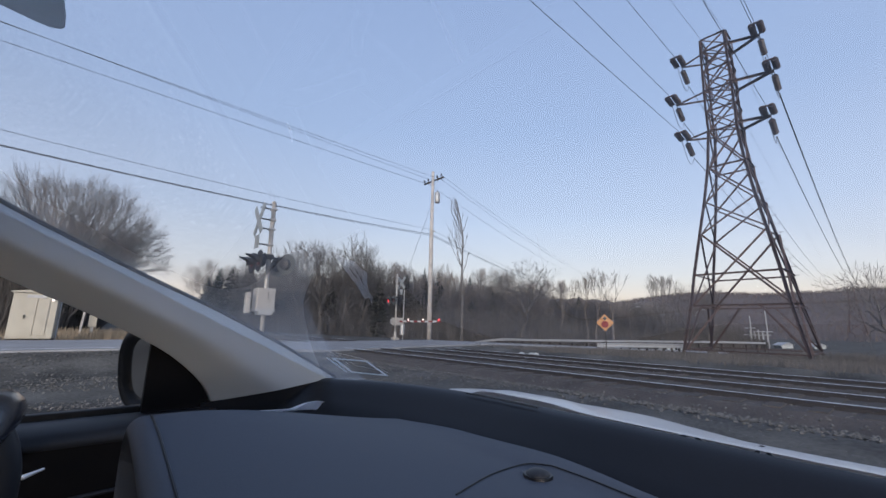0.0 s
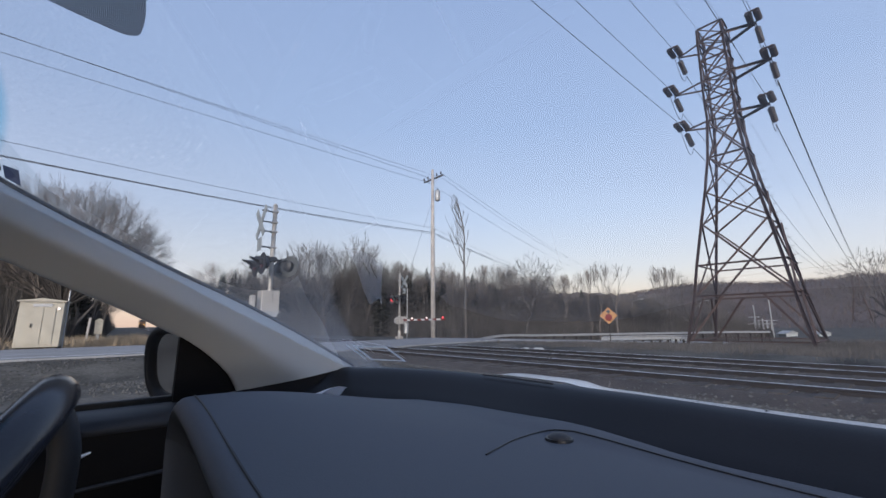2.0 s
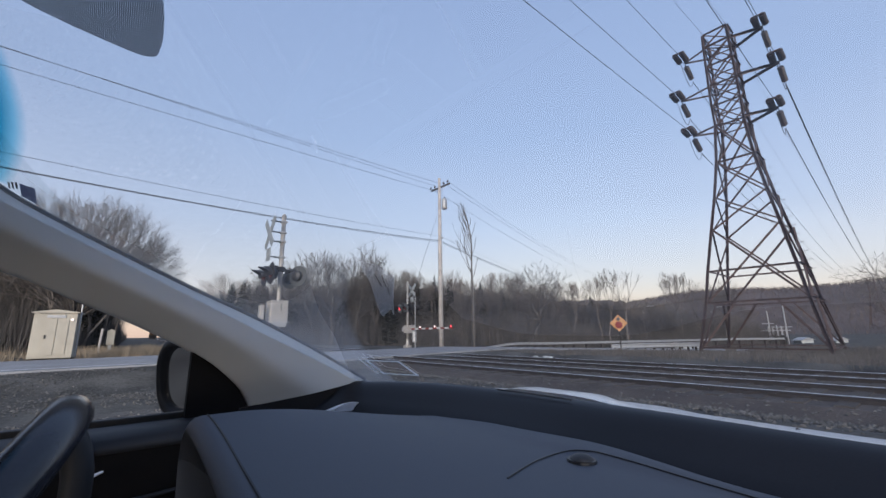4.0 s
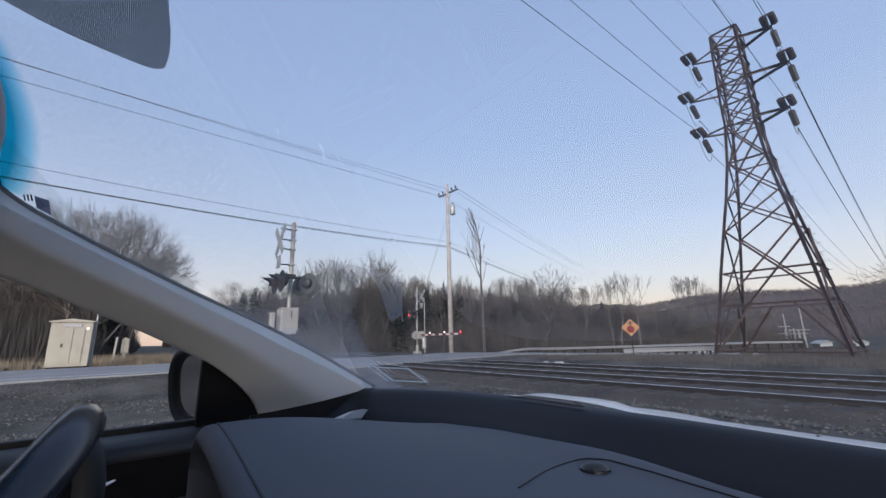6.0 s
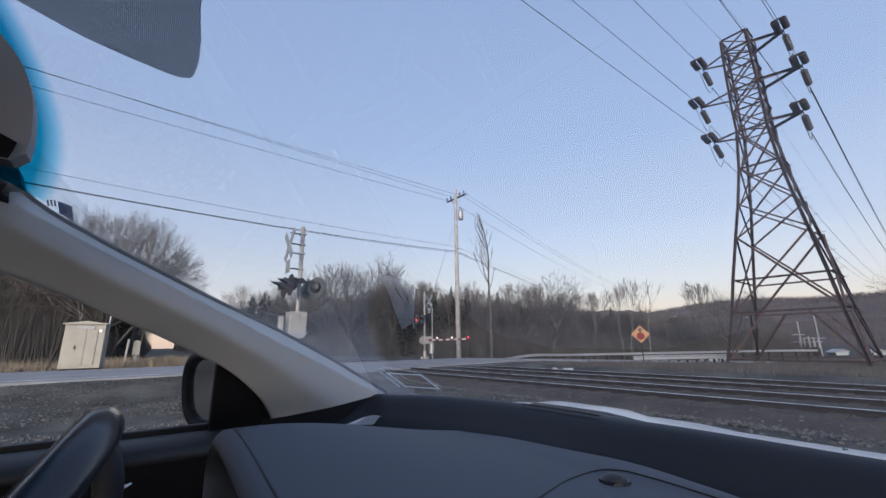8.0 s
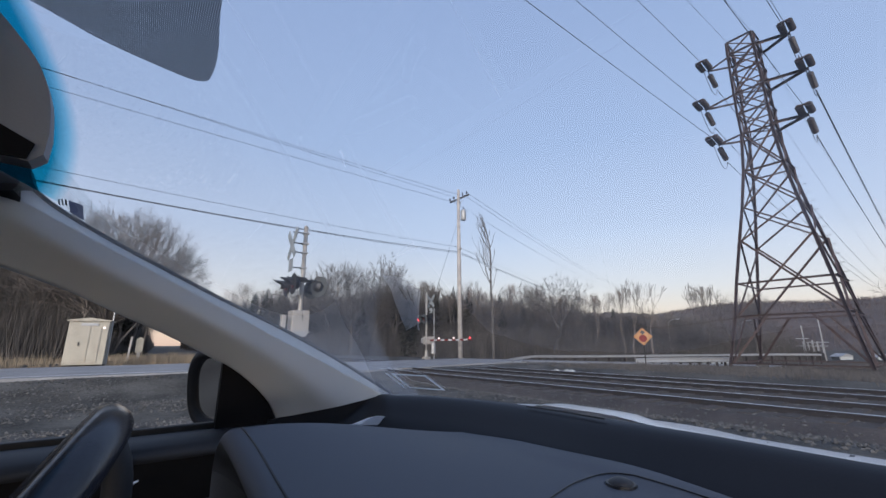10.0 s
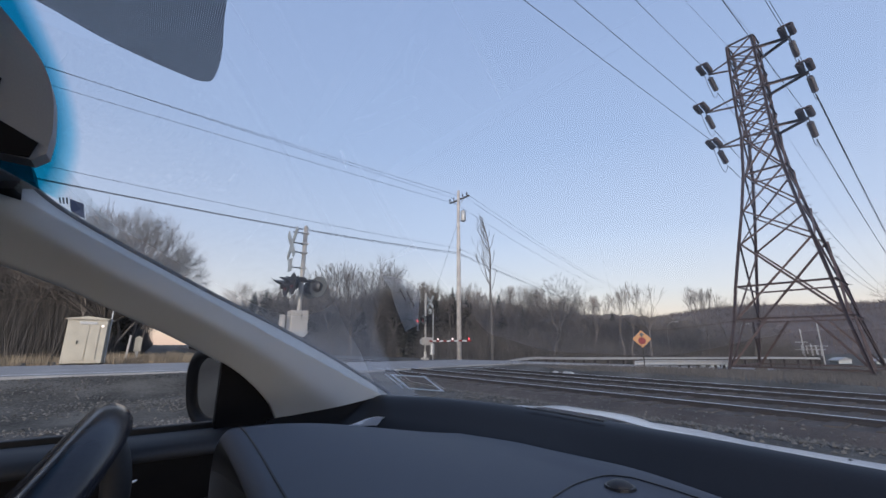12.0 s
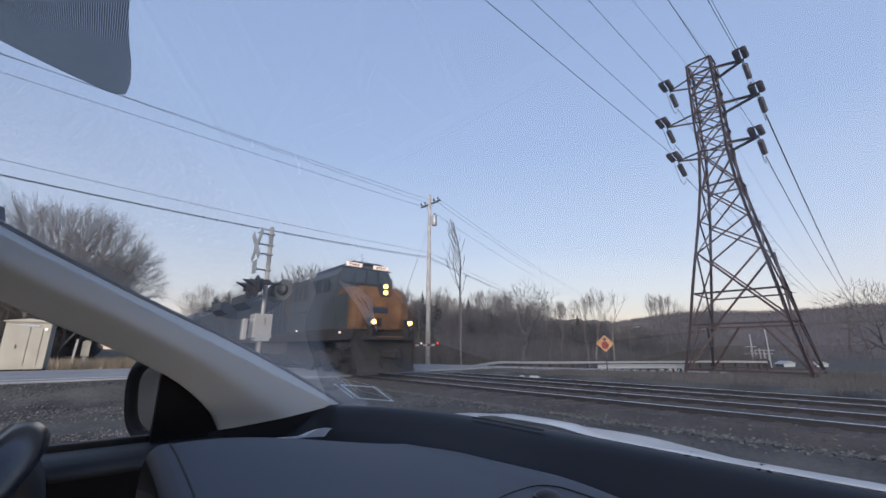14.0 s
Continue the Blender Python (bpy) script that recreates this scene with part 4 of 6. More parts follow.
def build_utility_pole():
    px, py = 19.5, 24.3
    pole = thing("utility_pole", "weathered grey wooden utility pole with a crossarm", "utility pole", pose(px, py, 0))
    part("shaft", tube([(0, 0, -0.4), (0, 0, 7), (0.03, 0, 13.5)], [0.19, 0.16, 0.11], 12), M_WOODPOLE, pole, smooth=True)
    d = Vector((0.035, -0.999, 0))
    arm = bmesh.new()
    box(-1.2, 1.2, -0.05, 0.05, -0.06, 0.06, 0.01, arm)
    ob = part("crossarm", arm, M_TIE, pole, "dark timber crossarm")
    ob.matrix_local = pose(0.12, 0.0, 12.75, 0, 0, -88)
    for k in (-1, 1):
        part("arm_brace", tube([(d.x * 0.6 * k + 0.12, d.y * 0.6 * k, 12.7), (0.12, 0.0, 12.15)], 0.02, 5), M_GALV, pole)
    for k in (-1.05, -0.55, 0.55, 1.05):
        part("pin_insulator", tube([(d.x * k, d.y * k, 12.8), (d.x * k, d.y * k, 12.9), (d.x * k, d.y * k, 13.05)], [0.03, 0.07, 0.05], 8), M_INSUL, pole)
    part("transformer", tube([(0.33, -0.25, 10.85), (0.33, -0.25, 10.9), (0.33, -0.25, 11.65), (0.33, -0.25, 11.75)], [0.18, 0.22, 0.22, 0.15], 14), M_GALV, pole, "grey pole-mounted transformer can", True)
    part("bushing", tube([(0.33, -0.25, 11.75), (0.33, -0.25, 11.95)], [0.05, 0.03], 8), M_INSUL, pole)
    part("cable_bracket", box(-0.06, 0.06, -0.3, 0.05, 8.35, 8.5, 0.01), M_GALV, pole)
    part("guy_wire", tube([(0, 0, 10.9), (-0.75, 1.9, 5.6), (-1.45, 3.7, 0.3)], 0.012, 5), M_WIRE, pole)
    top = Vector((px, py, 0))
    for off, z, end in ((-1.05, 13.05, 11.98), (0.55, 12.9, 11.62), (-0.55, 12.45, 10.92)):
        p = top + d * off * 0.6 + Vector((0, 0, z))
        wire("utility_wire", p, (-26, 18.6, end), 0.1, 0.011, "thin grey overhead utility wire")
    for off in (-1.05, 0.55, 1.05):
        p = top + d * off + Vector((0, 0, 12.95))
        wire("utility_wire", p, (92 + off, 51 - off, 13.0), 0.9, 0.012, "thin grey overhead utility wire")
    for z, r, sg in ((8.6, 0.011, 0.6), (8.22, 0.020, 0.8), (8.1, 0.014, 0.72)):
        wire("telephone_cable", (px, py, z), (-26, 18.6, z), sg, r, "black overhead telephone cable")
        wire("telephone_cable", (px, py, z), (92, 51, z - 0.3), 0.9, r, "black overhead telephone cable")


# ---- crossing signals ----
def signal_lamp(parent, x, y, z, yaw, lit, disc):
    """One lamp that looks along -y turned by yaw: backing disc, housing, lens and hood."""
    m = pose(x, y, z, 0, 0, yaw)
    lamp = part("signal_lamp", tube([(0, 0.0, 0), (0, -0.02, 0), (0, -0.03, 0)], [0.325, 0.33, 0.31], 28), disc, parent, "dark signal lamp with a round grey backing disc")
    lamp.matrix_local = m
    part("lamp_housing", tube([(0, 0, 0), (0, 0.12, 0), (0, 0.17, 0)], [0.17, 0.16, 0.07], 16), M_BLACK, lamp)
    part("lens", tube([(0, -0.031, 0), (0, -0.05, 0), (0, -0.06, 0)], [0.15, 0.12, 0.03], 16), M_REDLAMP if lit else M_LENS, lamp)
    bm = bmesh.new()
    rows = []
    for q in range(15):
        a = radians(-25 + 230 * q / 14)
        rows.append([bm.verts.new((math.cos(a) * r, -yy, math.sin(a) * r)) for r, yy in ((0.175, 0.03), (0.175, 0.03 + 0.38 * max(0.3, math.sin(a))))])
    for a, b in zip(rows, rows[1:]):
        bm.faces.new((a[0], b[0], b[1], a[1]))
    hood = part("lamp_hood", bm, M_BLACK, lamp)
    hood.modifiers.new("thick", "SOLIDIFY").thickness = 0.008


def build_signal(base, yaw, gate, lit):
    s = thing("crossing_signal", "silver crossing signal mast with crossbuck, twin lamps" + (" and lowered gate arm" if gate else ""), "crossing signal", base @ Matrix.Rotation(radians(yaw), 4, "Z"), "crossing signals")
    # the front, which faces the road traffic, looks along -y of the mast
    part("mast", tube([(0, 0, -0.1), (0, 0, 4.75)], 0.066, 14), M_ALU, s, smooth=True)
    part("mast_cap", tube([(0, 0, 4.75), (0, 0, 4.82)], [0.08, 0.03], 12), M_ALU, s)
    part("mast_foot", box(-0.22, 0.22, -0.22, 0.22, -0.05, 0.12, 0.02), M_ALU, s)
    part("foot_collar", tube([(0, 0, 0.1), (0, 0, 0.55)], [0.13, 0.1], 12), M_ALU, s)
    for a in (45, -45):
        ob = part("crossbuck_blade", box(-0.6, 0.6, -0.012, 0.012, -0.115, 0.115, 0.005), M_CROSSBUCK, s, "weathered grey-white crossbuck blade")
        ob.matrix_local = pose(0, -0.42 if a > 0 else -0.39, 4.15, 0, a, 0)
    part("track_count_plate", box(-0.2, 0.2, -0.41, -0.39, 3.26, 3.66, 0.006), M_CROSSBUCK, s)
    for z in (4.55, 4.2, 3.9, 3.4):
        part("bracket", box(-0.02, 0.02, -0.40, 0.1, z - 0.018, z + 0.018, 0.004), M_BLACK, s)
        part("bracket_clamp", box(-0.09, 0.09, -0.09, 0.09, z - 0.03, z + 0.03, 0.01), M_GALV, s)
    part("lamp_bar", tube(spline([(0, -0.42, 3.06), (0, -0.1, 3.04), (0, 0.1, 3.02), (0, 0.55, 2.98)], 4), 0.035, 8), M_BLACK, s)
    part("lamp_clamp", box(-0.11, 0.11, -0.12, 0.12, 2.95, 3.1, 0.02), M_BLACK, s)
    for k in (-1, 1):
        signal_lamp(s, k * 0.36, -0.36, 2.83, 0, lit and k < 0, M_BLACK)
        signal_lamp(s, k * 0.36, 0.42, 2.80, 180 + (32 if not gate else 0), lit and k > 0, M_DISC)
    part("lamp_crossbar", tube([(-0.4, -0.24, 3.05), (0.4, -0.24, 3.05)], 0.03, 8), M_BLACK, s)
    part("lamp_crossbar", tube([(-0.4, 0.3, 2.98), (0.4, 0.3, 2.98)], 0.03, 8), M_BLACK, s)
    part("junction_box", box(-0.4, -0.02, -0.25, 0.27, 1.42, 2.06, 0.03) if not gate else box(-0.5, -0.02, -0.34, 0.34, 1.0, 1.55, 0.03), M_ALU, s, "pale grey gate mechanism case")
    if not gate:
        part("case_latch", box(0.08, 0.1, 0.04, 0.08, 1.72, 1.95, 0.005), M_BLACK, s)
        part("case_rim", box(-0.42, 0.12, -0.28, 0.30, 1.36, 1.43, 0.01), M_GALV, s)
        part("case_front", box(-0.02, 0.1, -0.25, 0.27, 1.43, 2.06, 0.02), M_ALU, s)
        part("arm_stub", box(-0.1, 0.1, -0.55, -0.42, 1.3, 1.9, 0.02), M_ALU, s)
        part("case_bracket", box(-0.2, 0.2, -0.2, 0.2, 1.26, 1.38, 0.01), M_GALV, s)
    else:
        part("gate_pivot", tube([(-0.2, -0.4, 1.28), (-0.2, 0.4, 1.28)], 0.12, 14), M_ALU, s)
        part("counterweight", box(0.35, 1.0, -0.3, -0.18, 1.1, 1.45, 0.03), M_GALV, s)
        for i in range(11):
            part("gate_stripe", box(-0.55 - (i + 1) * 0.42, -0.55 - i * 0.42, -0.02, 0.02, 1.23, 1.34, 0.004), M_WHITE if i % 2 else M_RED, s)
        for i in (2, 6, 10):
            part("gate_lamp", tube([(-0.75 - i * 0.42, 0, 1.34), (-0.75 - i * 0.42, 0, 1.46)], [0.045, 0.06], 10), M_REDLAMP if i == 10 else M_STAR, s)
        part("side_mast", tube([(-0.55, -0.3, -0.1), (-0.55, -0.3, 3.6)], 0.035, 8), M_GALV, s)
        part("relay_can", tube([(-0.6, -0.2, 0.35), (-0.6, -0.2, 1.1)], 0.16, 12), M_GALV, s)
    return s


def build_signals():
    build_signal(pose(3.85, 12.75, 0.02), -90, False, False)
    build_signal(pose(16.8, 24.9, 0.02), 90, True, True)


def build_sign():
    s = thing("warning_sign", "orange diamond warning sign with a black arrow and red disc", "road sign", pose(26.7, 13.95, -0.32, 0, 0, -62))
    part("post", box(-0.03, 0.03, -0.02, 0.02, -0.2, 2.2, 0.004), M_UNDER, s)
    h = 0.57
    part("plate", prism([(0, -0.03, 1.77 - h), (h, -0.03, 1.77), (0, -0.03, 1.77 + h), (-h, -0.03, 1.77)], (0, -0.012, 0)), M_SIGN, s)
    part("red_disc", tube([(0, -0.043, 1.65), (0, -0.05, 1.65)], 0.235, 24), M_RED, s)
    part("arrow", prism([(-0.07, -0.044, 1.92), (0.07, -0.044, 1.92), (0.07, -0.044, 2.02), (0.17, -0.044, 2.02), (0, -0.044, 2.2), (-0.17, -0.044, 2.02), (-0.07, -0.044, 2.02)], (0, -0.006, 0)), M_BLACK, s)


def guardrail(pts, label, n, depth):
    """A beam on posts along points that give the height of its upper edge."""
    line = spline(pts, n)
    g = thing("guardrail", label, "guardrail", group="guardrails")
    sec = [(0.0, 0.0), (0.05, -0.04), (0.0, -0.12), (0.0, -0.18), (0.05, -0.26), (0.0, -0.31)]
    bm = bmesh.new()
    rows = []
    for i, p in enumerate(line):
        d = (line[min(i + 1, len(line) - 1)] - line[max(i - 1, 0)]).normalized()
        s = Vector((d.y, -d.x, 0))
        rows.append([bm.verts.new((p.x + s.x * o, p.y + s.y * o, p.z + z * depth)) for o, z in sec])
    for a, b in zip(rows, rows[1:]):
        for k in range(len(sec) - 1):
            bm.faces.new((a[k], b[k], b[k + 1], a[k + 1]))
    rail = part("rail", bm, M_GALV, g)
    rail.modifiers.new("thick", "SOLIDIFY").thickness = 0.006
    for p in line[2:]:
        part("post", box(p.x - 0.06, p.x + 0.06, p.y + 0.04, p.y + 0.2, min(ground_z(p.x, p.y), p.z - 0.4) - 0.3, p.z + 0.02, 0.01), M_RAILSIDE, g, "dark weathered post")


def build_guardrails():
    guardrail([(27.2, 27.8, -0.72), (28.2, 28.6, -0.5), (31.7, 28.0, -0.13), (36, 27.2, -0.2), (41, 25.3, -0.24), (48.2, 21.6, -0.24), (53, 18.9, -0.24), (58.8, 15.8, -0.24), (64, 12.6, -0.3)], "pale galvanised steel guardrail along the road bend", 4, 0.75)
    guardrail([(31.6, 17.3, -0.16), (33.1, 16.6, -0.12), (35.6, 15.6, -0.14), (38.2, 14.6, -0.17), (40.7, 13.8, -0.2)], "low pale guardrail with close dark posts", 3, 1.2)


def build_cabinet():
    c = thing("signal_cabinet", "cream metal trackside equipment cabinet with a pitched roof", "cabinet", pose(-1.82, 23.2, 0.2, 0, 0, -4))
    part("body", box(-0.65, 0.65, -0.6, 0.6, 0.08, 1.86, 0.012), M_CREAM, c)
    part("plinth", box(-0.62, 0.62, -0.56, 0.56, -0.1, 0.08, 0.01), M_UNDER, c)
    part("roof", prism([(-0.72, -0.68, 1.86), (0.72, -0.68, 1.86), (0.72, -0.68, 1.9), (0, -0.68, 2.0), (-0.72, -0.68, 1.9)], (0, 1.36, 0)), M_CREAM, c)
    for x0, x1 in ((-0.3, 0.06), (0.08, 0.42)):
        d = part("door", box(x0, x1, -0.625, -0.6, 0.2, 1.62, 0.006), M_CREAM, c)
    part("door_handle", box(-0.26, -0.22, -0.66, -0.625, 0.85, 1.0, 0.008), M_BLACK, d)
    part("vent", box(-0.26, 0.3, -0.63, -0.6, 1.66, 1.78, 0.005), M_GALV, c)
    part("lamp", box(0.47, 0.55, -0.66, -0.6, 1.55, 1.63, 0.01), M_STAR, c, "small bright white lamp")
    part("conduit", tube([(0.72, -0.3, 0), (0.72, -0.3, 2.35)], 0.03, 6), M_GALV, c)
    b = thing("relay_box", "small cream relay box on a post in dry grass", "relay box", pose(-0.1, 30, 0.1))
    part("case", box(-0.15, 0.2, -0.15, 0.15, 0.55, 1.3, 0.02), M_CREAM, b)
    part("cap", prism([(-0.18, -0.18, 1.3), (0.23, -0.18, 1.3), (0.02, -0.18, 1.42)], (0, 0.36, 0)), M_CREAM, b)
    part("leg", box(-0.05, 0.1, -0.06, 0.06, -0.1, 0.55, 0.01), M_GALV, b)
    p = thing("marker_post", "slim pale wooden marker post", "post", pose(-0.55, 29.6, 0.1, 0, 3, 0))
    part("stake", box(-0.05, 0.05, -0.04, 0.04, -0.1, 1.45, 0.01), M_WOODPOLE, p)
    # white rubble beside the far rail
    for i, (x, y) in enumerate(((15.9, 12.6), (16.1, 12.15), (15.95, 11.8))):
        bm = bmesh.new()
        bmesh.ops.create_icosphere(bm, subdivisions=1, radius=0.13)
        for v in bm.verts:
            v.co = Vector((v.co.x * 0.8, v.co.y * 1.4, v.co.z * 0.5)) * (1 + 0.3 * noise.noise(v.co * 5 + Vector((i, 0, 0))))
        ob = part("rubble", bm, M_WHITE, None, "small white lump of rubble on the verge")
        ob.location = (x, y, ground_z(x, y) + 0.05)
        tagged(ob, category="rubble", group="rubble beside the track")


def build_far_yard():
    """Pale switchgear frames, lamp posts and roofs at the foot of the ridge."""
    yard = thing("switchgear", "pale steel switchgear frame far behind the tower", "switchgear", pose(93, 19.3, -2.05))
    for x, top in ((0.9, 5.9), (-1.5, 7.3)):
        part("post", tube([(0, x, 0), (0, x, top)], 0.1, 6), M_GALV, yard)
    for z, y0, y1 in ((2.35, -2.0, 2.2), (2.95, -2.3, 0.6), (3.6, 0.2, 1.9)):
        part("beam", box(-0.08, 0.08, y0, y1, z, z + 0.13), M_GALV, yard)
    for k in range(5):
        part("bushing", tube([(0, -1.4 + k * 0.62, 1.3 + 0.3 * (k % 2)), (0, -1.4 + k * 0.62, 2.9 + 0.25 * (k % 3))], [0.15, 0.09], 6), M_GALV, yard)
    part("transformer_tank", box(-0.6, 0.6, -1.1, 0.6, 0, 1.4, 0.06), M_UNDER, yard, "dark transformer tank")
    for x, y, h in ((72, 33, 6.2), (96, 30, 6.5)):
        lamp = thing("street_lamp", "slim grey street lamp far behind the road", "street lamp", pose(x, y, -2))
        part("pole", tube([(0, 0, 0), (0, 0, h), (0.2, -0.5, h + 0.6), (0.3, -1.2, h + 0.7)], [0.1, 0.07, 0.05, 0.05], 6), M_GALV, lamp)
        part("head", box(0.15, 0.45, -1.8, -1.1, h + 0.62, h + 0.78, 0.03), M_GALV, lamp)
    for x, y, w, h in ((104, 13, 1.6, 0.5), (100, 17, 1.2, 0.6), (70, 27, 4.2, 0.4)):
        v = thing("shed", "low pale shed far behind the road", "shed", pose(x, y, -2.05, 0, 0, -15))
        part("wall", box(-2, 2, -w / 2, w / 2, 0, h, 0.03), M_WHITE, v)
        part("roof", prism([(-2.3, -w / 2 - 0.2, h), (2.3, -w / 2 - 0.2, h), (0, -w / 2 - 0.2, h + 0.5)], (0, w + 0.4, 0)), M_GALV, v)
        part("door", box(-2.03, -2.0, -0.6, 0.6, 0, h * 0.8), M_GREYP, v)


# ---- locomotives: front towards -y, origin on the rails under the coupler ----
def build_locomotive(lead):
    lo = thing("locomotive", "dark blue diesel locomotive with a yellow nose, " + ("headlights lit" if lead else "coupled behind the first"), "locomotive", group="locomotives")
    L = 22.4
    part("frame", box(-1.52, 1.52, 0.9, L - 0.9, 1.42, 1.86, 0.03), M_UNDER, lo, "grimy steel underframe")
    part("walkway_edge", box(-1.55, -1.5, 2.5, L - 2.2, 1.55, 1.92, 0.01), M_UNDER, lo)
    part("walkway_edge", box(1.5, 1.55, 2.5, L - 2.2, 1.55, 1.92, 0.01), M_UNDER, lo)
    part("fuel_tank", prism([(-1.4, 8.2, 1.42), (-1.45, 8.2, 0.8), (-1.0, 8.2, 0.32), (1.0, 8.2, 0.32), (1.45, 8.2, 0.8), (1.4, 8.2, 1.42)], (0, 5.6, 0)), M_UNDER, lo)
    # pilot, anticlimber and coupler
    part("pilot", prism([(-1.5, 0.75, 1.5), (1.5, 0.75, 1.5), (1.45, 0.75, 0.3), (0.6, 0.55, 0.14), (-0.6, 0.55, 0.14), (-1.45, 0.75, 0.3)], (0, 0.25, 0)), M_UNDER, lo)
    part("snow_plough", prism([(-1.4, 0.45, 0.12), (0, 0.1, 0.12), (1.4, 0.45, 0.12), (1.4, 0.7, 0.62), (0, 0.5, 0.62), (-1.4, 0.7, 0.62)], (0, 0.06, 0)), M_UNDER, lo)
    part("nose_grille", box(-0.95, -0.2, 0.735, 0.775, 2.0, 2.35, 0.01), M_UNDER, lo)
    part("anticlimber", box(-1.1, 1.1, 0.3, 0.8, 1.42, 1.58, 0.03), M_UNDER, lo)
    part("anticlimber_lip", box(-0.6, 0.6, 0.285, 0.3, 1.53, 1.575, 0.004), M_YELLOW, lo, "worn yellow edge")
    part("coupler", box(-0.16, 0.16, -0.1, 0.8, 0.72, 1.0, 0.05), M_UNDER, lo)
    part("coupler_knuckle", box(-0.2, 0.12, -0.25, 0.0, 0.68, 1.02, 0.07), M_UNDER, lo)
    for x in (-0.5, 0.55):
        part("air_hose", tube(spline([(x, 0.5, 1.1), (x, 0.25, 0.9), (x, 0.25, 0.5), (x * 0.7, 0.3, 0.35)], 5), 0.03, 6), M_RUBBER, lo)
    for sx in (-1, 1):
        for k, z in enumerate((0.45, 0.78, 1.12, 1.45)):
            part("step", box(sx * 1.5 - 0.24, sx * 1.5 + 0.1, 0.78, 1.25, z - 0.02, z + 0.02), M_UNDER, lo)
        part("step_side", box(sx * 1.53 - 0.02, sx * 1.53 + 0.02, 0.72, 0.82, 0.35, 1.9, 0.01), M_UNDER, lo)
    # nose: sloped front, chamfered shoulders
    def nose_ring(y, half, top, ch):
        return [(-half, y, 1.86), (-half, y, top - ch), (-half + ch, y, top), (half - ch, y, top), (half, y, top - ch), (half, y, 1.86)]
    bm = bmesh.new()
    rings = [[bm.verts.new(p) for p in r] for r in (nose_ring(0.78, 1.22, 3.15, 0.25), nose_ring(1.15, 1.4, 3.72, 0.4), nose_ring(2.75, 1.44, 3.86, 0.4))]
    for a, b in zip(rings, rings[1:]):
        for k in range(5):
            bm.faces.new((a[k], b[k], b[k + 1], a[k + 1]))
    bm.faces.new(rings[0])
    bmesh.ops.bevel(bm, geom=bm.edges[:], offset=0.04, segments=2, affect="EDGES")
    bmesh.ops.recalc_face_normals(bm, faces=bm.faces)
    part("nose", bm, M_YELLOW, lo, "yellow painted short nose")
    for sx in (-1, 1):
        part("nose_side_panel", box(min(sx * 1.40, sx * 1.47), max(sx * 1.40, sx * 1.47), 1.45, 2.74, 1.9, 3.42, 0.02), M_GREYP, lo)
    part("nose_door", box(0.15, 0.85, 0.72, 0.78, 1.9, 3.0, 0.03), M_YELLOW, lo)
    part("nose_badge", box(-0.75, 0.1, 0.745, 0.775, 2.55, 2.8, 0.01), M_BLUE, lo, "dark blue emblem bar on the nose")
    part("nose_grab_iron", tube([(-0.9, 0.7, 2.0), (-0.9, 0.66, 3.0)], 0.018, 6), M_YELLOW, lo)
    part("handrail", tube(spline([(-1.45, 0.8, 1.9), (-1.45, 0.8, 2.9), (-1.2, 0.8, 2.95), (-1.15, 0.75, 2.0)], 5), 0.022, 6), M_YELLOW, lo)
    part("handrail", tube(spline([(1.45, 0.8, 1.9), (1.45, 0.8, 2.9), (1.2, 0.8, 2.95), (1.15, 0.75, 2.0)], 5), 0.022, 6), M_YELLOW, lo)
    part("headlight_housing", box(-0.2, 0.2, 0.82, 1.2, 3.3, 3.88, 0.05), M_BLUE, lo)
    for z in (3.46, 3.73):
        part("headlight", tube([(0, 0.815, z), (0, 0.79, z)], [0.105, 0.1], 18), M_HEAD if lead else M_WHITE, lo, "round headlight")
    for x in (-0.9, 0.9):
        part("ditch_light_housing", box(x - 0.16, x + 0.16, 0.2, 0.5, 2.0, 2.3, 0.04), M_BLACK, lo)
        part("ditch_light", tube([(x, 0.2, 2.14), (x, 0.17, 2.14)], [0.1, 0.09], 16), M_HEAD if lead else M_WHITE, lo, "round ditch light")
        part("ditch_light_stay", box(x - 0.05, x + 0.05, 0.3, 0.7, 1.5, 2.05, 0.01), M_UNDER, lo)
    # cab
    def cab_ring(y, z):
        return [(-1.5, y, 1.86), (-1.5, y, 4.35), (-1.1, y, 4.82), (-0.75, y, z), (0.75, y, z), (1.1, y, 4.82), (1.5, y, 4.35), (1.5, y, 1.86)]
    bm = bmesh.new()
    rings = [[bm.verts.new(p) for p in cab_ring(y, z)] for y, z in ((2.55, 4.92), (2.8, 5.02), (5.6, 5.05))]
    for a, b in zip(rings, rings[1:]):
        for k in range(7):
            bm.faces.new((a[k], b[k], b[k + 1], a[k + 1]))
    bm.faces.new(rings[0])
    bm.faces.new(rings[-1][::-1])
    bmesh.ops.recalc_face_normals(bm, faces=bm.faces)
    part("cab", bm, M_GREYP, lo, "grey cab walls")
    part("cab_roof", prism([(-1.15, 2.5, 4.8), (-0.78, 2.5, 5.0), (0.78, 2.5, 5.0), (1.15, 2.5, 4.8), (1.1, 2.5, 4.9), (0.75, 2.5, 5.08), (-0.75, 2.5, 5.08), (-1.1, 2.5, 4.9)], (0, 3.2, 0)), M_BLUE, lo)
    for x0, x1 in ((-1.25, -0.68), (-0.6, -0.05), (0.05, 0.6), (0.68, 1.25)):
        part("cab_window", box(x0, x1, 2.5, 2.56, 4.02, 4.72, 0.03), M_CABGLASS, lo)
    part("cab_front_band", box(-1.35, 1.35, 2.51, 2.56, 4.74, 4.8, 0.01), M_BLUE, lo)
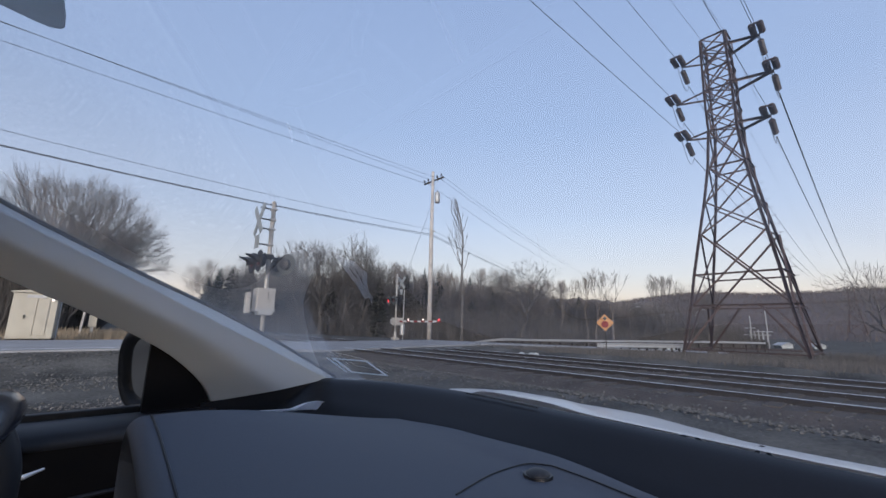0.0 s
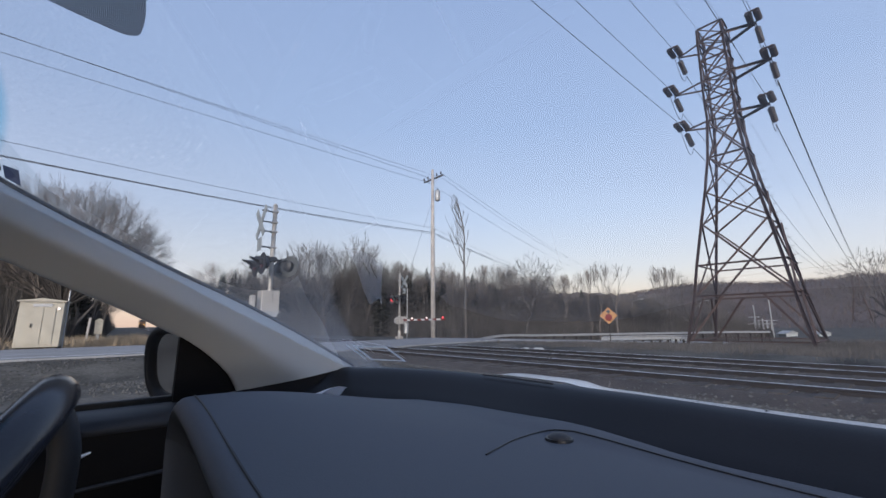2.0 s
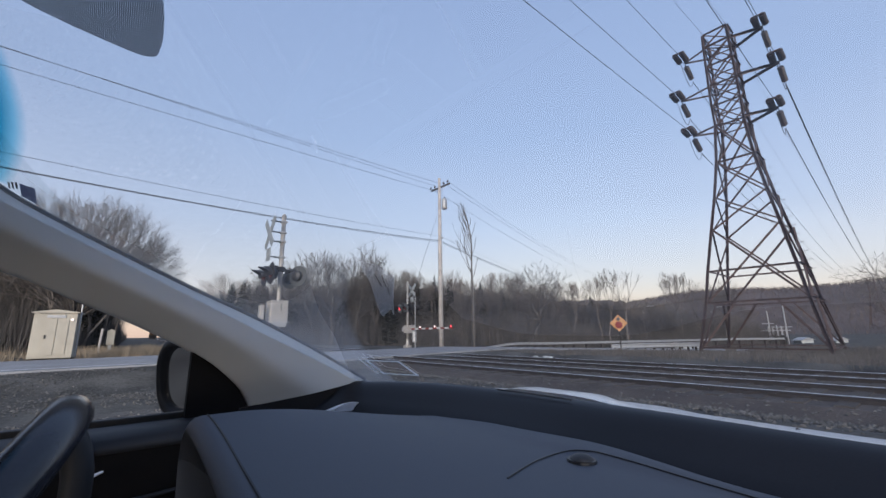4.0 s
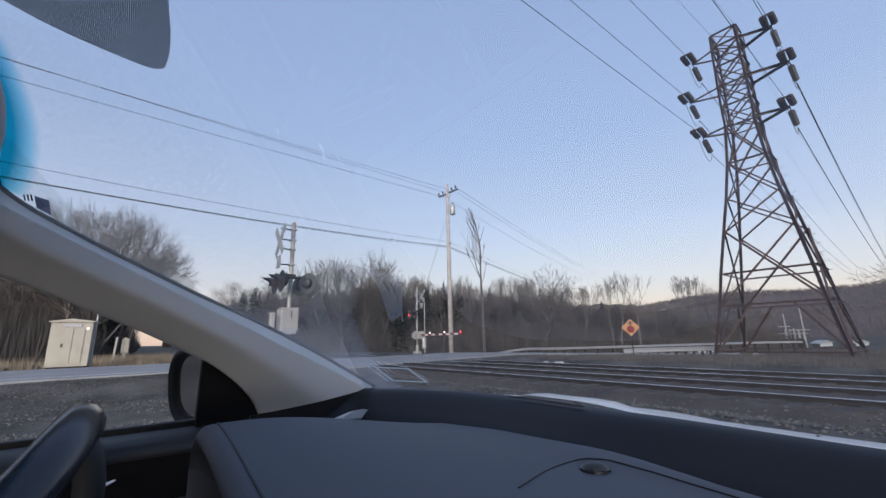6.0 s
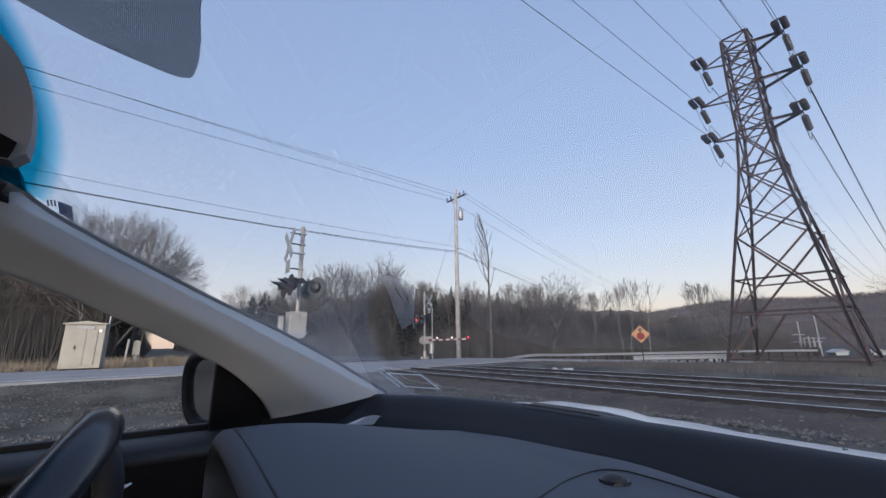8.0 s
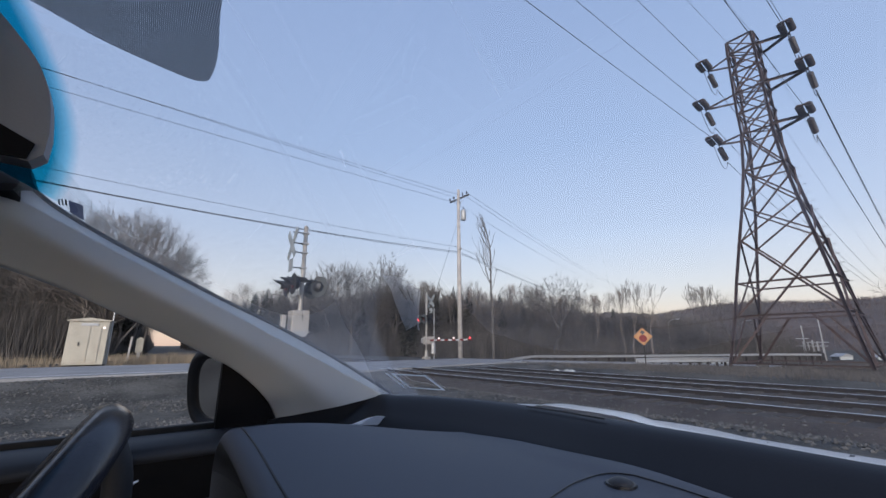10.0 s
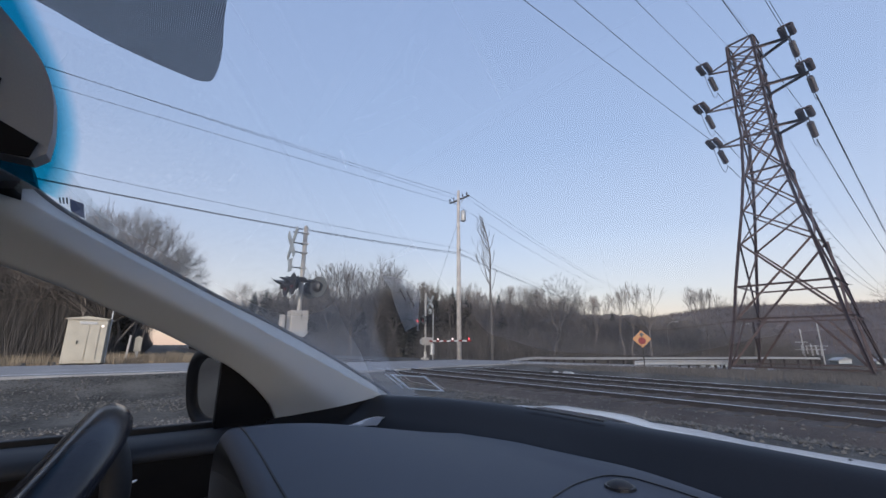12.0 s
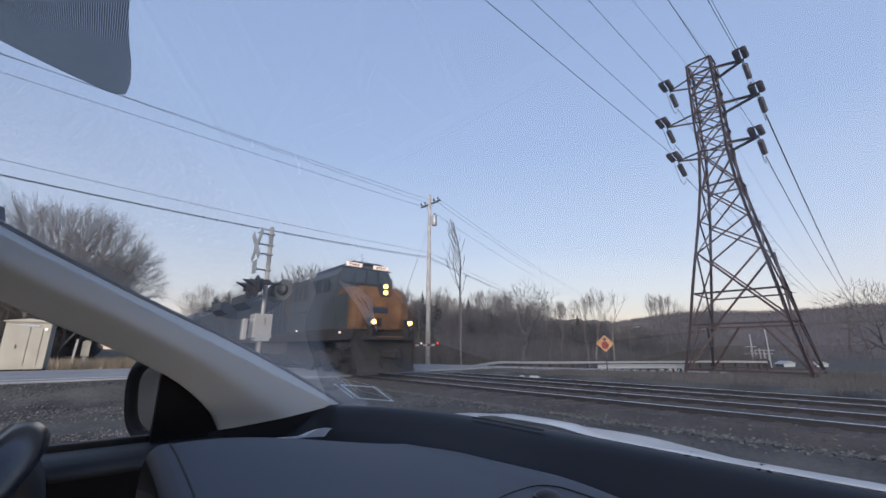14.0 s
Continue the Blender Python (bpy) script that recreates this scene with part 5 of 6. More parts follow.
    for sx in (-1, 1):
        for y0, y1 in ((3.2, 3.9), (4.05, 4.75)):
            part("side_window", box(min(sx * 1.49, sx * 1.53), max(sx * 1.49, sx * 1.53), y0, y1, 3.65, 4.3, 0.015), M_CABGLASS, lo)
        part("number_board", box(sx * 0.72 - 0.4, sx * 0.72 + 0.4, 2.42, 2.52, 4.8, 4.98, 0.015), M_BOARD if lead else M_WHITE, lo, "lit number board")
        for k in range(4):
            part("number_bar", box(sx * 0.72 - 0.26 + k * 0.14, sx * 0.72 - 0.18 + k * 0.14, 2.41, 2.422, 4.84, 4.94), M_BLACK, lo)
    part("mirror", box(-1.72, -1.6, 3.0, 3.04, 3.7, 4.1, 0.01), M_BLACK, lo)
    # long hood with doors, grilles, radiator wings and exhaust
    part("long_hood", prism([(-0.95, 5.6, 1.86), (-0.95, 5.6, 4.35), (-0.6, 5.6, 4.7), (0.6, 5.6, 4.7), (0.95, 5.6, 4.35), (0.95, 5.6, 1.86)], (0, 15.3, 0)), M_BLUE, lo, "dark blue long engine hood")
    part("blower_housing", box(-1.45, 1.45, 5.6, 8.4, 1.9, 4.55, 0.06), M_GREYP, lo, "grey equipment cab behind the driver's cab")
    for k in range(4):
        part("housing_vent", box(-1.48, -1.44, 5.8 + k * 0.66, 6.3 + k * 0.66, 3.5, 4.3, 0.01), M_BLACK, lo)
    part("yellow_panel", box(-0.975, -0.95, 8.5, 10.0, 2.9, 4.0), M_YELLOW, lo)
    for k in range(11):
        part("hood_door", box(-0.985, -0.95, 10.6 + k * 0.62, 11.15 + k * 0.62, 2.05, 4.0, 0.01), M_BLUE, lo)
    part("radiator", prism([(-1.5, 17.2, 4.35), (-1.5, 17.2, 4.95), (1.5, 17.2, 4.95), (1.5, 17.2, 4.35), (0.95, 17.2, 3.9), (-0.95, 17.2, 3.9)], (0, 3.6, 0)), M_BLUE, lo)
    part("radiator_grille", box(-1.52, -1.49, 17.4, 20.6, 4.42, 4.88, 0.005), M_BLACK, lo)
    part("exhaust_stack", box(-0.3, 0.3, 13.2, 14.2, 4.7, 4.92, 0.03), M_UNDER, lo)
    part("dynamic_brake", box(-0.8, 0.8, 9.0, 11.2, 4.6, 4.9, 0.04), M_BLUE, lo)
    part("horn", tube([(0.2, 4.5, 5.05), (0.2, 4.5, 5.2), (0.2, 4.1, 5.22)], [0.03, 0.04, 0.09], 8), M_BLACK, lo)
    part("rear_pilot", box(-1.5, 1.5, L - 1.0, L - 0.75, 0.3, 1.5, 0.02), M_UNDER, lo)
    for sx in (-1, 1):
        part("side_rail", tube([(sx * 1.48, 5.6, 2.9), (sx * 1.48, L - 1.6, 2.9)], 0.02, 6), M_UNDER, lo)
        for k in range(9):
            y = 8.5 + k * 1.5
            part("stanchion", tube([(sx * 1.48, y, 1.86), (sx * 1.48, y, 2.9)], 0.018, 6), M_UNDER, lo)
    part("walkway_lamp", box(-1.58, -1.54, 6.6, 6.68, 1.9, 1.98), M_STAR, lo)
    part("walkway_lamp", box(-1.58, -1.54, 1.8, 1.88, 1.7, 1.78), M_STAR, lo)
    wheel = mesh_of(tube([(-0.07, 0, 0), (-0.06, 0, 0), (0.05, 0, 0), (0.07, 0, 0)], [0.5, 0.535, 0.535, 0.57], 28), "wheel", M_UNDER, False)
    for y0 in (2.6, 15.0):
        for sx in (-1, 1):
            side = part("truck_frame", prism([(sx * 1.05, y0 - 0.4, 0.62), (sx * 1.05, y0, 1.0), (sx * 1.05, y0 + 0.9, 0.82), (sx * 1.05, y0 + 1.95, 1.0), (sx * 1.05, y0 + 3.0, 0.82), (sx * 1.05, y0 + 3.9, 1.0), (sx * 1.05, y0 + 4.3, 0.62), (sx * 1.05, y0 + 3.0, 0.42), (sx * 1.05, y0 + 0.9, 0.42)], (sx * 0.14, 0, 0)), M_UNDER, lo)
            for k in range(3):
                ob = new("wheel", wheel)
                ob.parent = lo
                ob.matrix_local = pose(sx * 0.75, y0 + k * 1.95, 0.535, 0, 0, 0 if sx < 0 else 180)
                part("journal_box", box(min(sx * 1.05, sx * 1.3), max(sx * 1.05, sx * 1.3), y0 + k * 1.95 - 0.18, y0 + k * 1.95 + 0.18, 0.36, 0.72, 0.03), M_UNDER, side)
    return lo


# ---- the car: facing +x, its left side towards +y ----
def glass_x(y, z):
    return 0.52 - (z - 0.95) * 2.0 - 0.12 * max(0.0, (abs(y - 0.02) - 0.35) / 0.4) ** 2


def sill_z(y):
    """Height of the windscreen's foot, which rises a little towards the pillar."""
    return 0.9485 + 0.003 * smoothstep(0.05, 0.25, y) + 0.0035 * smoothstep(0.25, 0.6, y) - 0.003 * smoothstep(0.65, 0.78, y)


def dash_z(x, y):
    return 0.924 + 0.038 * smoothstep(0.22, 0.52, y) * (1 - smoothstep(0.12, 0.42, x)) + 0.005 * smoothstep(0.37, 0.40, x) * (1 - smoothstep(0.2, 0.42, y))


def dash_left(x):
    return 0.548 - 0.022 * max(0.0, (x - 0.28) / 0.12) ** 2.4


def dash_back(y):
    return 0.086 - 0.16 * (0.54 - y)


PILLAR_OUT = [(0.421, 0.76, 0.952), (0.303, 0.746, 1.0183), (0.193, 0.736, 1.0745), (0.098, 0.725, 1.1171), (0.016, 0.716, 1.1564), (-0.054, 0.71, 1.1915), (-0.127, 0.701, 1.2339), (-0.176, 0.693, 1.287)]
PILLAR_IN = [(0.215, 0.806, 0.92), (0.202, 0.801, 0.945), (0.168, 0.794, 0.982), (0.119, 0.786, 1.019), (0.032, 0.777, 1.067), (-0.042, 0.77, 1.102), (-0.108, 0.763, 1.134), (-0.22, 0.75, 1.175)]
STICKER = [(0.351, 0.631, 1.001), (0.386, 0.576, 0.999), (0.436, 0.588, 0.971), (0.399, 0.648, 0.973)]


def build_car():
    car = thing("car", "parked car seen from inside, grey and black interior", "car")
    # soft upper dashboard with the instrument hood, rolled down at its back and left edges
    def roll(k, r, run, lean):
        """Along a rolled edge: out and down, for k from 0 (flat) to 1."""
        a = min(1.0, k / 0.6) * math.pi / 2
        out, down = r * math.sin(a), r * (1 - math.cos(a))
        rest = max(0.0, k - 0.6) / 0.4
        return out - run * lean * rest, down + run * rest

    def dash(u, v):
        side, dside, back, dback, front = 0.0, 0.0, 0.0, 0.0, 0.0
        xb = 0.104
        if v < 0.25:
            back, dback = roll(1 - v / 0.25, 0.014, 0.11, 0.8)
            x0 = 0.0
        else:
            x0 = min(1.0, (v - 0.25) / 0.65)
            front = max(0.0, (v - 0.9) / 0.1)
        yl_at = lambda x: dash_left(x) - 0.04
        if u > 0.85:
            side, dside = roll((u - 0.85) / 0.15, 0.04, 0.08, 0.2)
        yy = -0.75 + min(1.0, u / 0.85) * (0.508 + 0.75)
        xs = xb - 0.008 + 0.02 * (0.508 - yy)
        x = xs + (0.388 + 0.033 * smoothstep(0.1, 0.3, yy) - 0.042 * smoothstep(0.42, 0.56, yy) - xs) * x0 + 0.035 * front
        y = -0.75 + min(1.0, u / 0.85) * (yl_at(x) + 0.75) + side
        z = dash_z(min(x, 0.4), min(y, 0.54)) - dside - dback - 0.045 * front ** 1.6
        return Vector((x - back, y, z))
    part("dashboard_top", grid(dash, 110, 60), M_SOFTDASH, car, "soft dark grey dashboard top", True)
    part("stitched_seam", tube(spline([(0.100 + 0.02 * (0.508 - y), y, dash_z(0.106, y) + 0.0002) for y in (0.51, 0.48, 0.43, 0.36, 0.26, 0.14)], 6), 0.0012, 6), M_DASHLOW, car)

    def base(u, v):
        y = -0.78 + 1.60 * u
        far = glass_x(y, 0.95) - 0.004
        near = 0.17 + 0.05 * smoothstep(0.40, 0.55, y)
        x = near + (far - near) * v
        z = 0.908 - 0.02 * math.exp(-((x - far + 0.10) / 0.05) ** 2) + (sill_z(y) - 0.908) * smoothstep(far - 0.09, far, x) + 0.005 * math.exp(-((x - far + 0.062) / 0.014) ** 2)
        return Vector((x, y, z))
    part("dashboard_base", grid(base, 60, 40), M_DASHLOW, car, "glossy black lower dashboard under the windscreen", True)
    # thin grey rod stands in for a reflection along the windscreen foot
    part("defroster_slot", tube([(glass_x(y, 0.95) - 0.016, y, sill_z(y) + 0.0006) for y in (0.46, 0.43, 0.40, 0.36, 0.33)], 0.0013, 6), M_DOOR, car)
    groove = spline([(x, y, 0) for x, y in ((0.281, 0.246), (0.325, 0.257), (0.351, 0.260), (0.377, 0.258), (0.389, 0.240), (0.390, 0.205), (0.378, 0.05), (0.374, -0.3))], 8)
    part("panel_groove", tube([(p.x, p.y, dash_z(p.x, p.y) + 0.0004) for p in groove], 0.0009, 6), M_DASHLOW, car)
    bm = bmesh.new()
    bmesh.ops.create_uvsphere(bm, u_segments=24, v_segments=12, radius=0.0115)
    for v in bm.verts:
        v.co.z *= 0.55
    ob = part("light_sensor", bm, M_BLACK, car, "glossy black dome light sensor", True)
    ob.location = (0.368, 0.231, 0.9245)
    part("sensor_ring", tube([(0.368, 0.231, 0.922), (0.368, 0.231, 0.9262)], [0.0145, 0.013], 24), M_DASHLOW, car)

    # windscreen with shade band, dotted print and inspection stickers
    def glass(u, v):
        y, z = -0.74 + 1.51 * u, 0.936 + 0.37 * v
        return Vector((glass_x(y, z), y * (1 - 0.25 * (z - 0.945)), z))
    ws = part("windscreen", grid(glass, 40, 16, None, True), M_GLASS, car, "slightly dusty raked windscreen", True)
    ws.visible_shadow = False

    def shade(u, v):
        y = -0.70 + 1.40 * v
        d = max(0.0, abs(y) - 0.3)
        z = 1.33 - (0.08 + 0.045 * d + 0.08 * d * d) * u
        return Vector((glass_x(y, z) - 0.002, y * (1 - 0.25 * (z - 0.945)), z))
    part("shade_band", grid(shade, 6, 30), tint_band(), ws, "blue tinted shade band", True).visible_shadow = False
    bm = bmesh.new()
    uv = bm.loops.layers.uv.verify()
    out = spline([(-0.135, 0.335, 0), (-0.079, 0.305, 0), (-0.04, 0.291, 0), (0.000, 0.268, 0), (0.012, 0.257, 0), (0.0155, 0.245, 0), (0.0155, 0.22, 0), (0.012, 0.183, 0), (0.010, 0.10, 0), (0.010, -0.06, 0)], 5) + [Vector((-0.14, -0.06, 0))]
    f = bm.faces.new([bm.verts.new((p.x - 0.003, p.y, 0.95 + (0.52 - p.x) * 0.5)) for p in out])
    for lp in f.loops:
        lp[uv].uv = (lp.vert.co.y, lp.vert.co.x * 1.118)
    part("dotted_print", bm, dotted(), ws, "black dotted ceramic print behind the mirror foot")
    c = [Vector(p) for p in STICKER]
    mid = sum(c, Vector()) / 4
    for i in range(4):
        a, b = c[i], c[(i + 1) % 4]
        bm = bmesh.new()
        bm.faces.new([bm.verts.new(p) for p in (a, b, b.lerp(mid, 0.14), a.lerp(mid, 0.14))])
        part("sticker_border", bm, M_STICKER, ws, "pale border of an inspection sticker")
    bm = bmesh.new()
    a, b = c[0] + (c[0] - c[1]) * 0.12, c[3] + (c[3] - c[2]) * 0.12
    bm.faces.new([bm.verts.new(p) for p in (a, b, b + (c[3] - c[2]) * 0.05, a + (c[0] - c[1]) * 0.05)])
    part("sticker_border", bm, M_STICKER, ws)

    tag = [Vector(p) for p in ((-0.093, 0.634, 1.220), (-0.079, 0.629, 1.215), (-0.080, 0.667, 1.206), (-0.094, 0.664, 1.213))]
    bm = bmesh.new()
    bm.faces.new([bm.verts.new(p) for p in tag])
    part("corner_sticker", bm, M_TAG, ws, "small grey sticker in the windscreen corner")
    for k in range(3):
        a = tag[0] + (tag[0] - tag[1]) * (0.15 + 0.3 * k) + Vector((0, 0.006 * k, 0))
        b = a + (tag[3] - tag[0]) * 0.5
        w = (tag[0] - tag[1]) * 0.14
        bm = bmesh.new()
        bm.faces.new([bm.verts.new(p) for p in (a, b, b + w, a + w)])
        part("sticker_lettering", bm, M_GREYP, ws)

    # left pillar trim: from the windscreen corner up and back to the roof
    outer = spline(PILLAR_OUT, 6)
    inner = spline(PILLAR_IN, 6)
    n = 48

    def along(line, t):
        k = t * (len(line) - 1)
        i = min(int(k), len(line) - 2)
        return line[i].lerp(line[i + 1], k - i)

    def trim(u, v):
        a, b = along(outer, u), along(inner, u)
        if v < 0.1:
            return a + Vector((0.004, 0.05 * (1 - v / 0.1), 0))
        if v > 0.9:
            return b + Vector((0, 0.07 * (v - 0.9) / 0.1, 0))
        w = (v - 0.1) / 0.8
        ridge = 1.03 - math.sqrt(((w - 0.52) / 0.5) ** 2 + 0.03)
        return a.lerp(b, w) + Vector((-0.004, -0.032, 0.002)) * max(0.0, ridge)
    part("pillar_trim", grid(trim, n, 40), M_TRIM, car, "light grey windscreen pillar trim", True)
    part("pillar_foot", prism([(0.20, 0.802, 0.919), (0.425, 0.756, 0.952), (0.425, 0.756, 0.86), (0.20, 0.802, 0.82)], (0, 0.03, 0)), M_DASHLOW, car)
    part("windscreen_seal", tube([p + Vector((0.0015, 0.0, 0.0015)) for p in outer], 0.0028, 8), M_RUBBER, car)
    top = outer[-1]
    # dark sheet paints the shade into which the pale pillar fades at its top
    part("pillar_top", grid(lambda u, v: Vector((top.x + 0.03 - 0.55 * u, 0.72 - 0.05 * v, top.z - 0.10 + 0.09 * v - 0.02 * u)), 12, 12), M_DOOR, car, smooth=True)

    # dark plate added for the shade below the visor
    part("roof_corner", prism([(-0.30, 0.655, 1.30), (-0.15, 0.655, 1.285), (-0.136, 0.655, 1.258), (-0.130, 0.655, 1.240), (-0.150, 0.655, 1.236), (-0.30, 0.655, 1.20)], (0, 0.03, 0)), M_DOOR, car, "dark piece standing in for shade at the roof corner")
    # door: sill, panel, mirror
    sill = [(0.845, 0.895), (0.84, 0.912), (0.82, 0.917), (0.785, 0.915), (0.76, 0.910), (0.748, 0.902), (0.747, 0.894), (0.76, 0.886)]
    door = part("door", grid(lambda u, v: Vector((-1.3 + 1.53 * u, 0.748 + 0.012 * math.sin(v * 3), 0.888 - 0.62 * v)), 12, 12), M_DARKIN, car, "black front door panel", True)
    part("door_sill", grid(lambda u, v: Vector((-1.3 + 1.52 * u, sill[round(v * 7)][0] - 0.004 * u, sill[round(v * 7)][1] - 0.004 * u)), 20, 7), M_DOOR, door, "dark grey door top", True)
    part("door_skin", box(-1.3, 0.4, 0.86, 0.88, 0.1, 0.893, 0.008), M_CARPAINT, door)
    part("window_seal", box(-1.3, 0.2, 0.828, 0.845, 0.905, 0.921, 0.003), M_RUBBER, door)
    g = part("door_window", grid(lambda u, v: Vector((-1.3 + (1.5 - 0.35 * v) * u, 0.835 - 0.09 * v, 0.93 + 0.4 * v)), 4, 4), M_DOORGLASS, door)
    g.visible_shadow = False
    part("door_pull", tube([(-0.012, 0.712, 0.866), (0.004, 0.706, 0.871), (0.021, 0.711, 0.876)], [0.0018, 0.003, 0.0012], 8), M_PULL, door, "chrome door pull")
    part("door_trim_line", tube([(-0.6, 0.732, 0.80), (0.2, 0.745, 0.83)], 0.003, 6), M_DOOR, door)
    part("mirror_sail", prism([(0.118, 0.80, 1.022), (0.155, 0.803, 1.002), (0.19, 0.806, 0.965), (0.225, 0.81, 0.90), (0.118, 0.81, 0.90)], (0.0, 0.02, 0)), M_DARKIN, door, "black mirror sail panel")
    mirror = part("side_mirror", bmesh.new(), M_RUBBER, car, "black oval door mirror", True)
    cen = Vector((0.130, 1.0, 0.961))
    nrm = Vector((-0.82, -0.56, -0.12)).normalized()
    u = Vector((0.56, -0.82, 0)).normalized()
    w = nrm.cross(u)

    def oval(r, off, k, sx=1.0):
        a = 2 * math.pi * k / 32
        ca, sa = math.cos(a), math.sin(a)
        return cen + (u * 0.060 * sx * abs(ca) ** 0.75 * (1 if ca > 0 else -1) + w * 0.077 * abs(sa) ** 0.75 * (1 if sa > 0 else -1)) * r + nrm * off
    bm = bmesh.new()
    rings = [[bm.verts.new(oval(r, o, k)) for k in range(32)] for r, o in ((0.79, -0.008), (0.81, 0.004), (0.92, 0.010), (1.06, 0.004), (1.13, -0.02), (1.04, -0.055), (0.8, -0.09), (0.4, -0.11))]
    for a, b in zip(rings, rings[1:]):
        for k in range(32):
            bm.faces.new((a[k], a[(k + 1) % 32], b[(k + 1) % 32], b[k]))
    bm.faces.new(rings[-1])
    bmesh.ops.recalc_face_normals(bm, faces=bm.faces)
    bm.to_mesh(mirror.data)
    bm.free()
    mirror.data.shade_smooth()
    bm = bmesh.new()
    bm.faces.new([bm.verts.new(oval(0.80, -0.004, k)) for k in range(32)])
    part("mirror_glass", bm, M_MIRROR, mirror, "mirror glass")
    part("mirror_arm", box(0.15, 0.22, 0.86, 0.97, 0.915, 0.96, 0.012), M_BLACK, mirror)

    # steering wheel
    tilt = math.radians(34)
    R = 0.185
    hub = Vector((-0.014 - R * math.sin(tilt), 0.556, 0.972 - R * math.cos(tilt)))
    eu, ev = Vector((0, 1, 0)), Vector((math.sin(tilt), 0, math.cos(tilt)))
    axis_n = Vector((math.cos(tilt), 0, -math.sin(tilt)))
    bm = bmesh.new()
    rings = []
    for i in range(64):
        a = 2 * math.pi * i / 64
        c = hub + (eu * math.cos(a) + ev * math.sin(a)) * R
        o = (eu * math.cos(a) + ev * math.sin(a))
        rings.append([bm.verts.new(c + (o * math.cos(b) * 0.0172 + axis_n * math.sin(b) * 0.0205)) for b in [2 * math.pi * k / 16 for k in range(16)]])
    for i in range(64):
        a, b = rings[i], rings[(i + 1) % 64]
        for k in range(16):
            bm.faces.new((a[k], a[(k + 1) % 16], b[(k + 1) % 16], b[k]))
    wheel = part("steering_wheel", bm, M_LEATHER, car, "black leather steering wheel", True)
    for a0 in (-10, 190, 270):
        a = radians(a0)
        o = eu * math.cos(a) + ev * math.sin(a)
        s = axis_n.cross(o)
        p0, p1 = hub + o * 0.05 + axis_n * 0.03, hub + o * R
        part("spoke", prism([p0 + s * 0.035, p1 + s * 0.02, p1 - s * 0.02, p0 - s * 0.035], axis_n * 0.012), M_DARKIN, wheel)
        part("spoke_trim", tube([p0 + s * 0.036, p0.lerp(p1, 0.5) + s * 0.022, p1 + s * 0.02], 0.005, 8), M_SILVER, wheel, "satin silver spoke trim")
    bm = bmesh.new()
    bmesh.ops.create_uvsphere(bm, u_segments=24, v_segments=12, radius=0.075)
    for v in bm.verts:
        v.co.x *= 0.45
    hubob = part("hub_cover", bm, M_DARKIN, wheel, "black hub cover", True)
    hubob.matrix_local = Matrix.Translation(hub + axis_n * 0.03) @ Matrix.Rotation(tilt, 4, "Y")
    part("column_shroud", tube([hub + axis_n * 0.05, hub + axis_n * 0.12, hub + axis_n * 0.34], [0.04, 0.045, 0.045], 16), M_DARKIN, car, "dark grey steering column cover", True)
    part("column_stalk", tube(spline([hub + axis_n * 0.09 + Vector((0, -0.04, 0.03)), hub + axis_n * 0.085 + Vector((0, -0.09, 0.055)), hub + axis_n * 0.08 + Vector((0, -0.15, 0.075))], 6), [0.01] * 6 + [0.011] * 6 + [0.012], 10), M_DOOR, car)
    part("wheel_back_cover", tube(spline([(-0.010, 0.533, 0.955), (-0.003, 0.533, 0.935), (0.0, 0.533, 0.90), (-0.006, 0.533, 0.80)], 6), 0.0125, 14), M_DOOR, car, "dark grey cover behind the steering wheel", True)

    # visor, roof, and the unseen shell behind the camera that closes off light
    vis = spline([(-0.50, 0.45, 1.52), (-0.20, 0.45, 1.40), (-0.145, 0.45, 1.337), (-0.123, 0.45, 1.313), (-0.103, 0.45, 1.287), (-0.0915, 0.45, 1.258), (-0.0865, 0.45, 1.225)], 5)
    low = [Vector((-0.087, 0.45, 1.206)), Vector((-0.095, 0.45, 1.198)), Vector((-0.14, 0.45, 1.200)), Vector((-0.50, 0.45, 1.235))]
    visor = part("sun_visor", prism(vis + low, (0, 0.02, 0)), M_VISOR, car, "grey cloth sun visor")
    part("visor_edge", prism([(-0.093, 0.447, 1.213), (-0.096, 0.447, 1.199), (-0.14, 0.447, 1.198), (-0.5, 0.447, 1.235), (-0.5, 0.447, 1.28), (-0.14, 0.447, 1.237)], (0, 0.002, 0)), M_DARKIN, visor, "dark lower edge of the visor")
    for k in range(5):
        part("visor_print", box(-0.170 + k * 0.010, -0.163 + k * 0.010, 0.4475, 0.4495, 1.262 - k * 0.002, 1.270 - k * 0.002), M_DARKIN, visor)
    eye = Vector((0, 0, 1.05))
    for ob in (visor, *visor.children):
        for v in ob.data.vertices:
            v.co = eye + (v.co - eye) * 0.74
    part("roof_lining", grid(lambda u, v: Vector((-0.17 - 1.9 * u - 0.05 * abs(v - 0.5), -0.72 + 1.38 * v, 1.335 + 0.06 * math.sin(math.pi * v) * (1 - 0.3 * u))), 12, 12), M_VISOR, car, "grey roof lining", True)
    def arch(u, v):
        x, y = -2.3 + 2.12 * u, -0.74 + 1.46 * v
        return Vector((x, y, 1.43 - 0.10 * (1 - u) ** 2 - 0.045 * smoothstep(0.9, 1.0, u) - 0.055 * abs(2 * v - 1) ** 3.5))
    part("roof_skin", grid(arch, 30, 24), M_CARPAINT, car, "white painted roof", True).modifiers.new("thick", "SOLIDIFY").thickness = 0.012

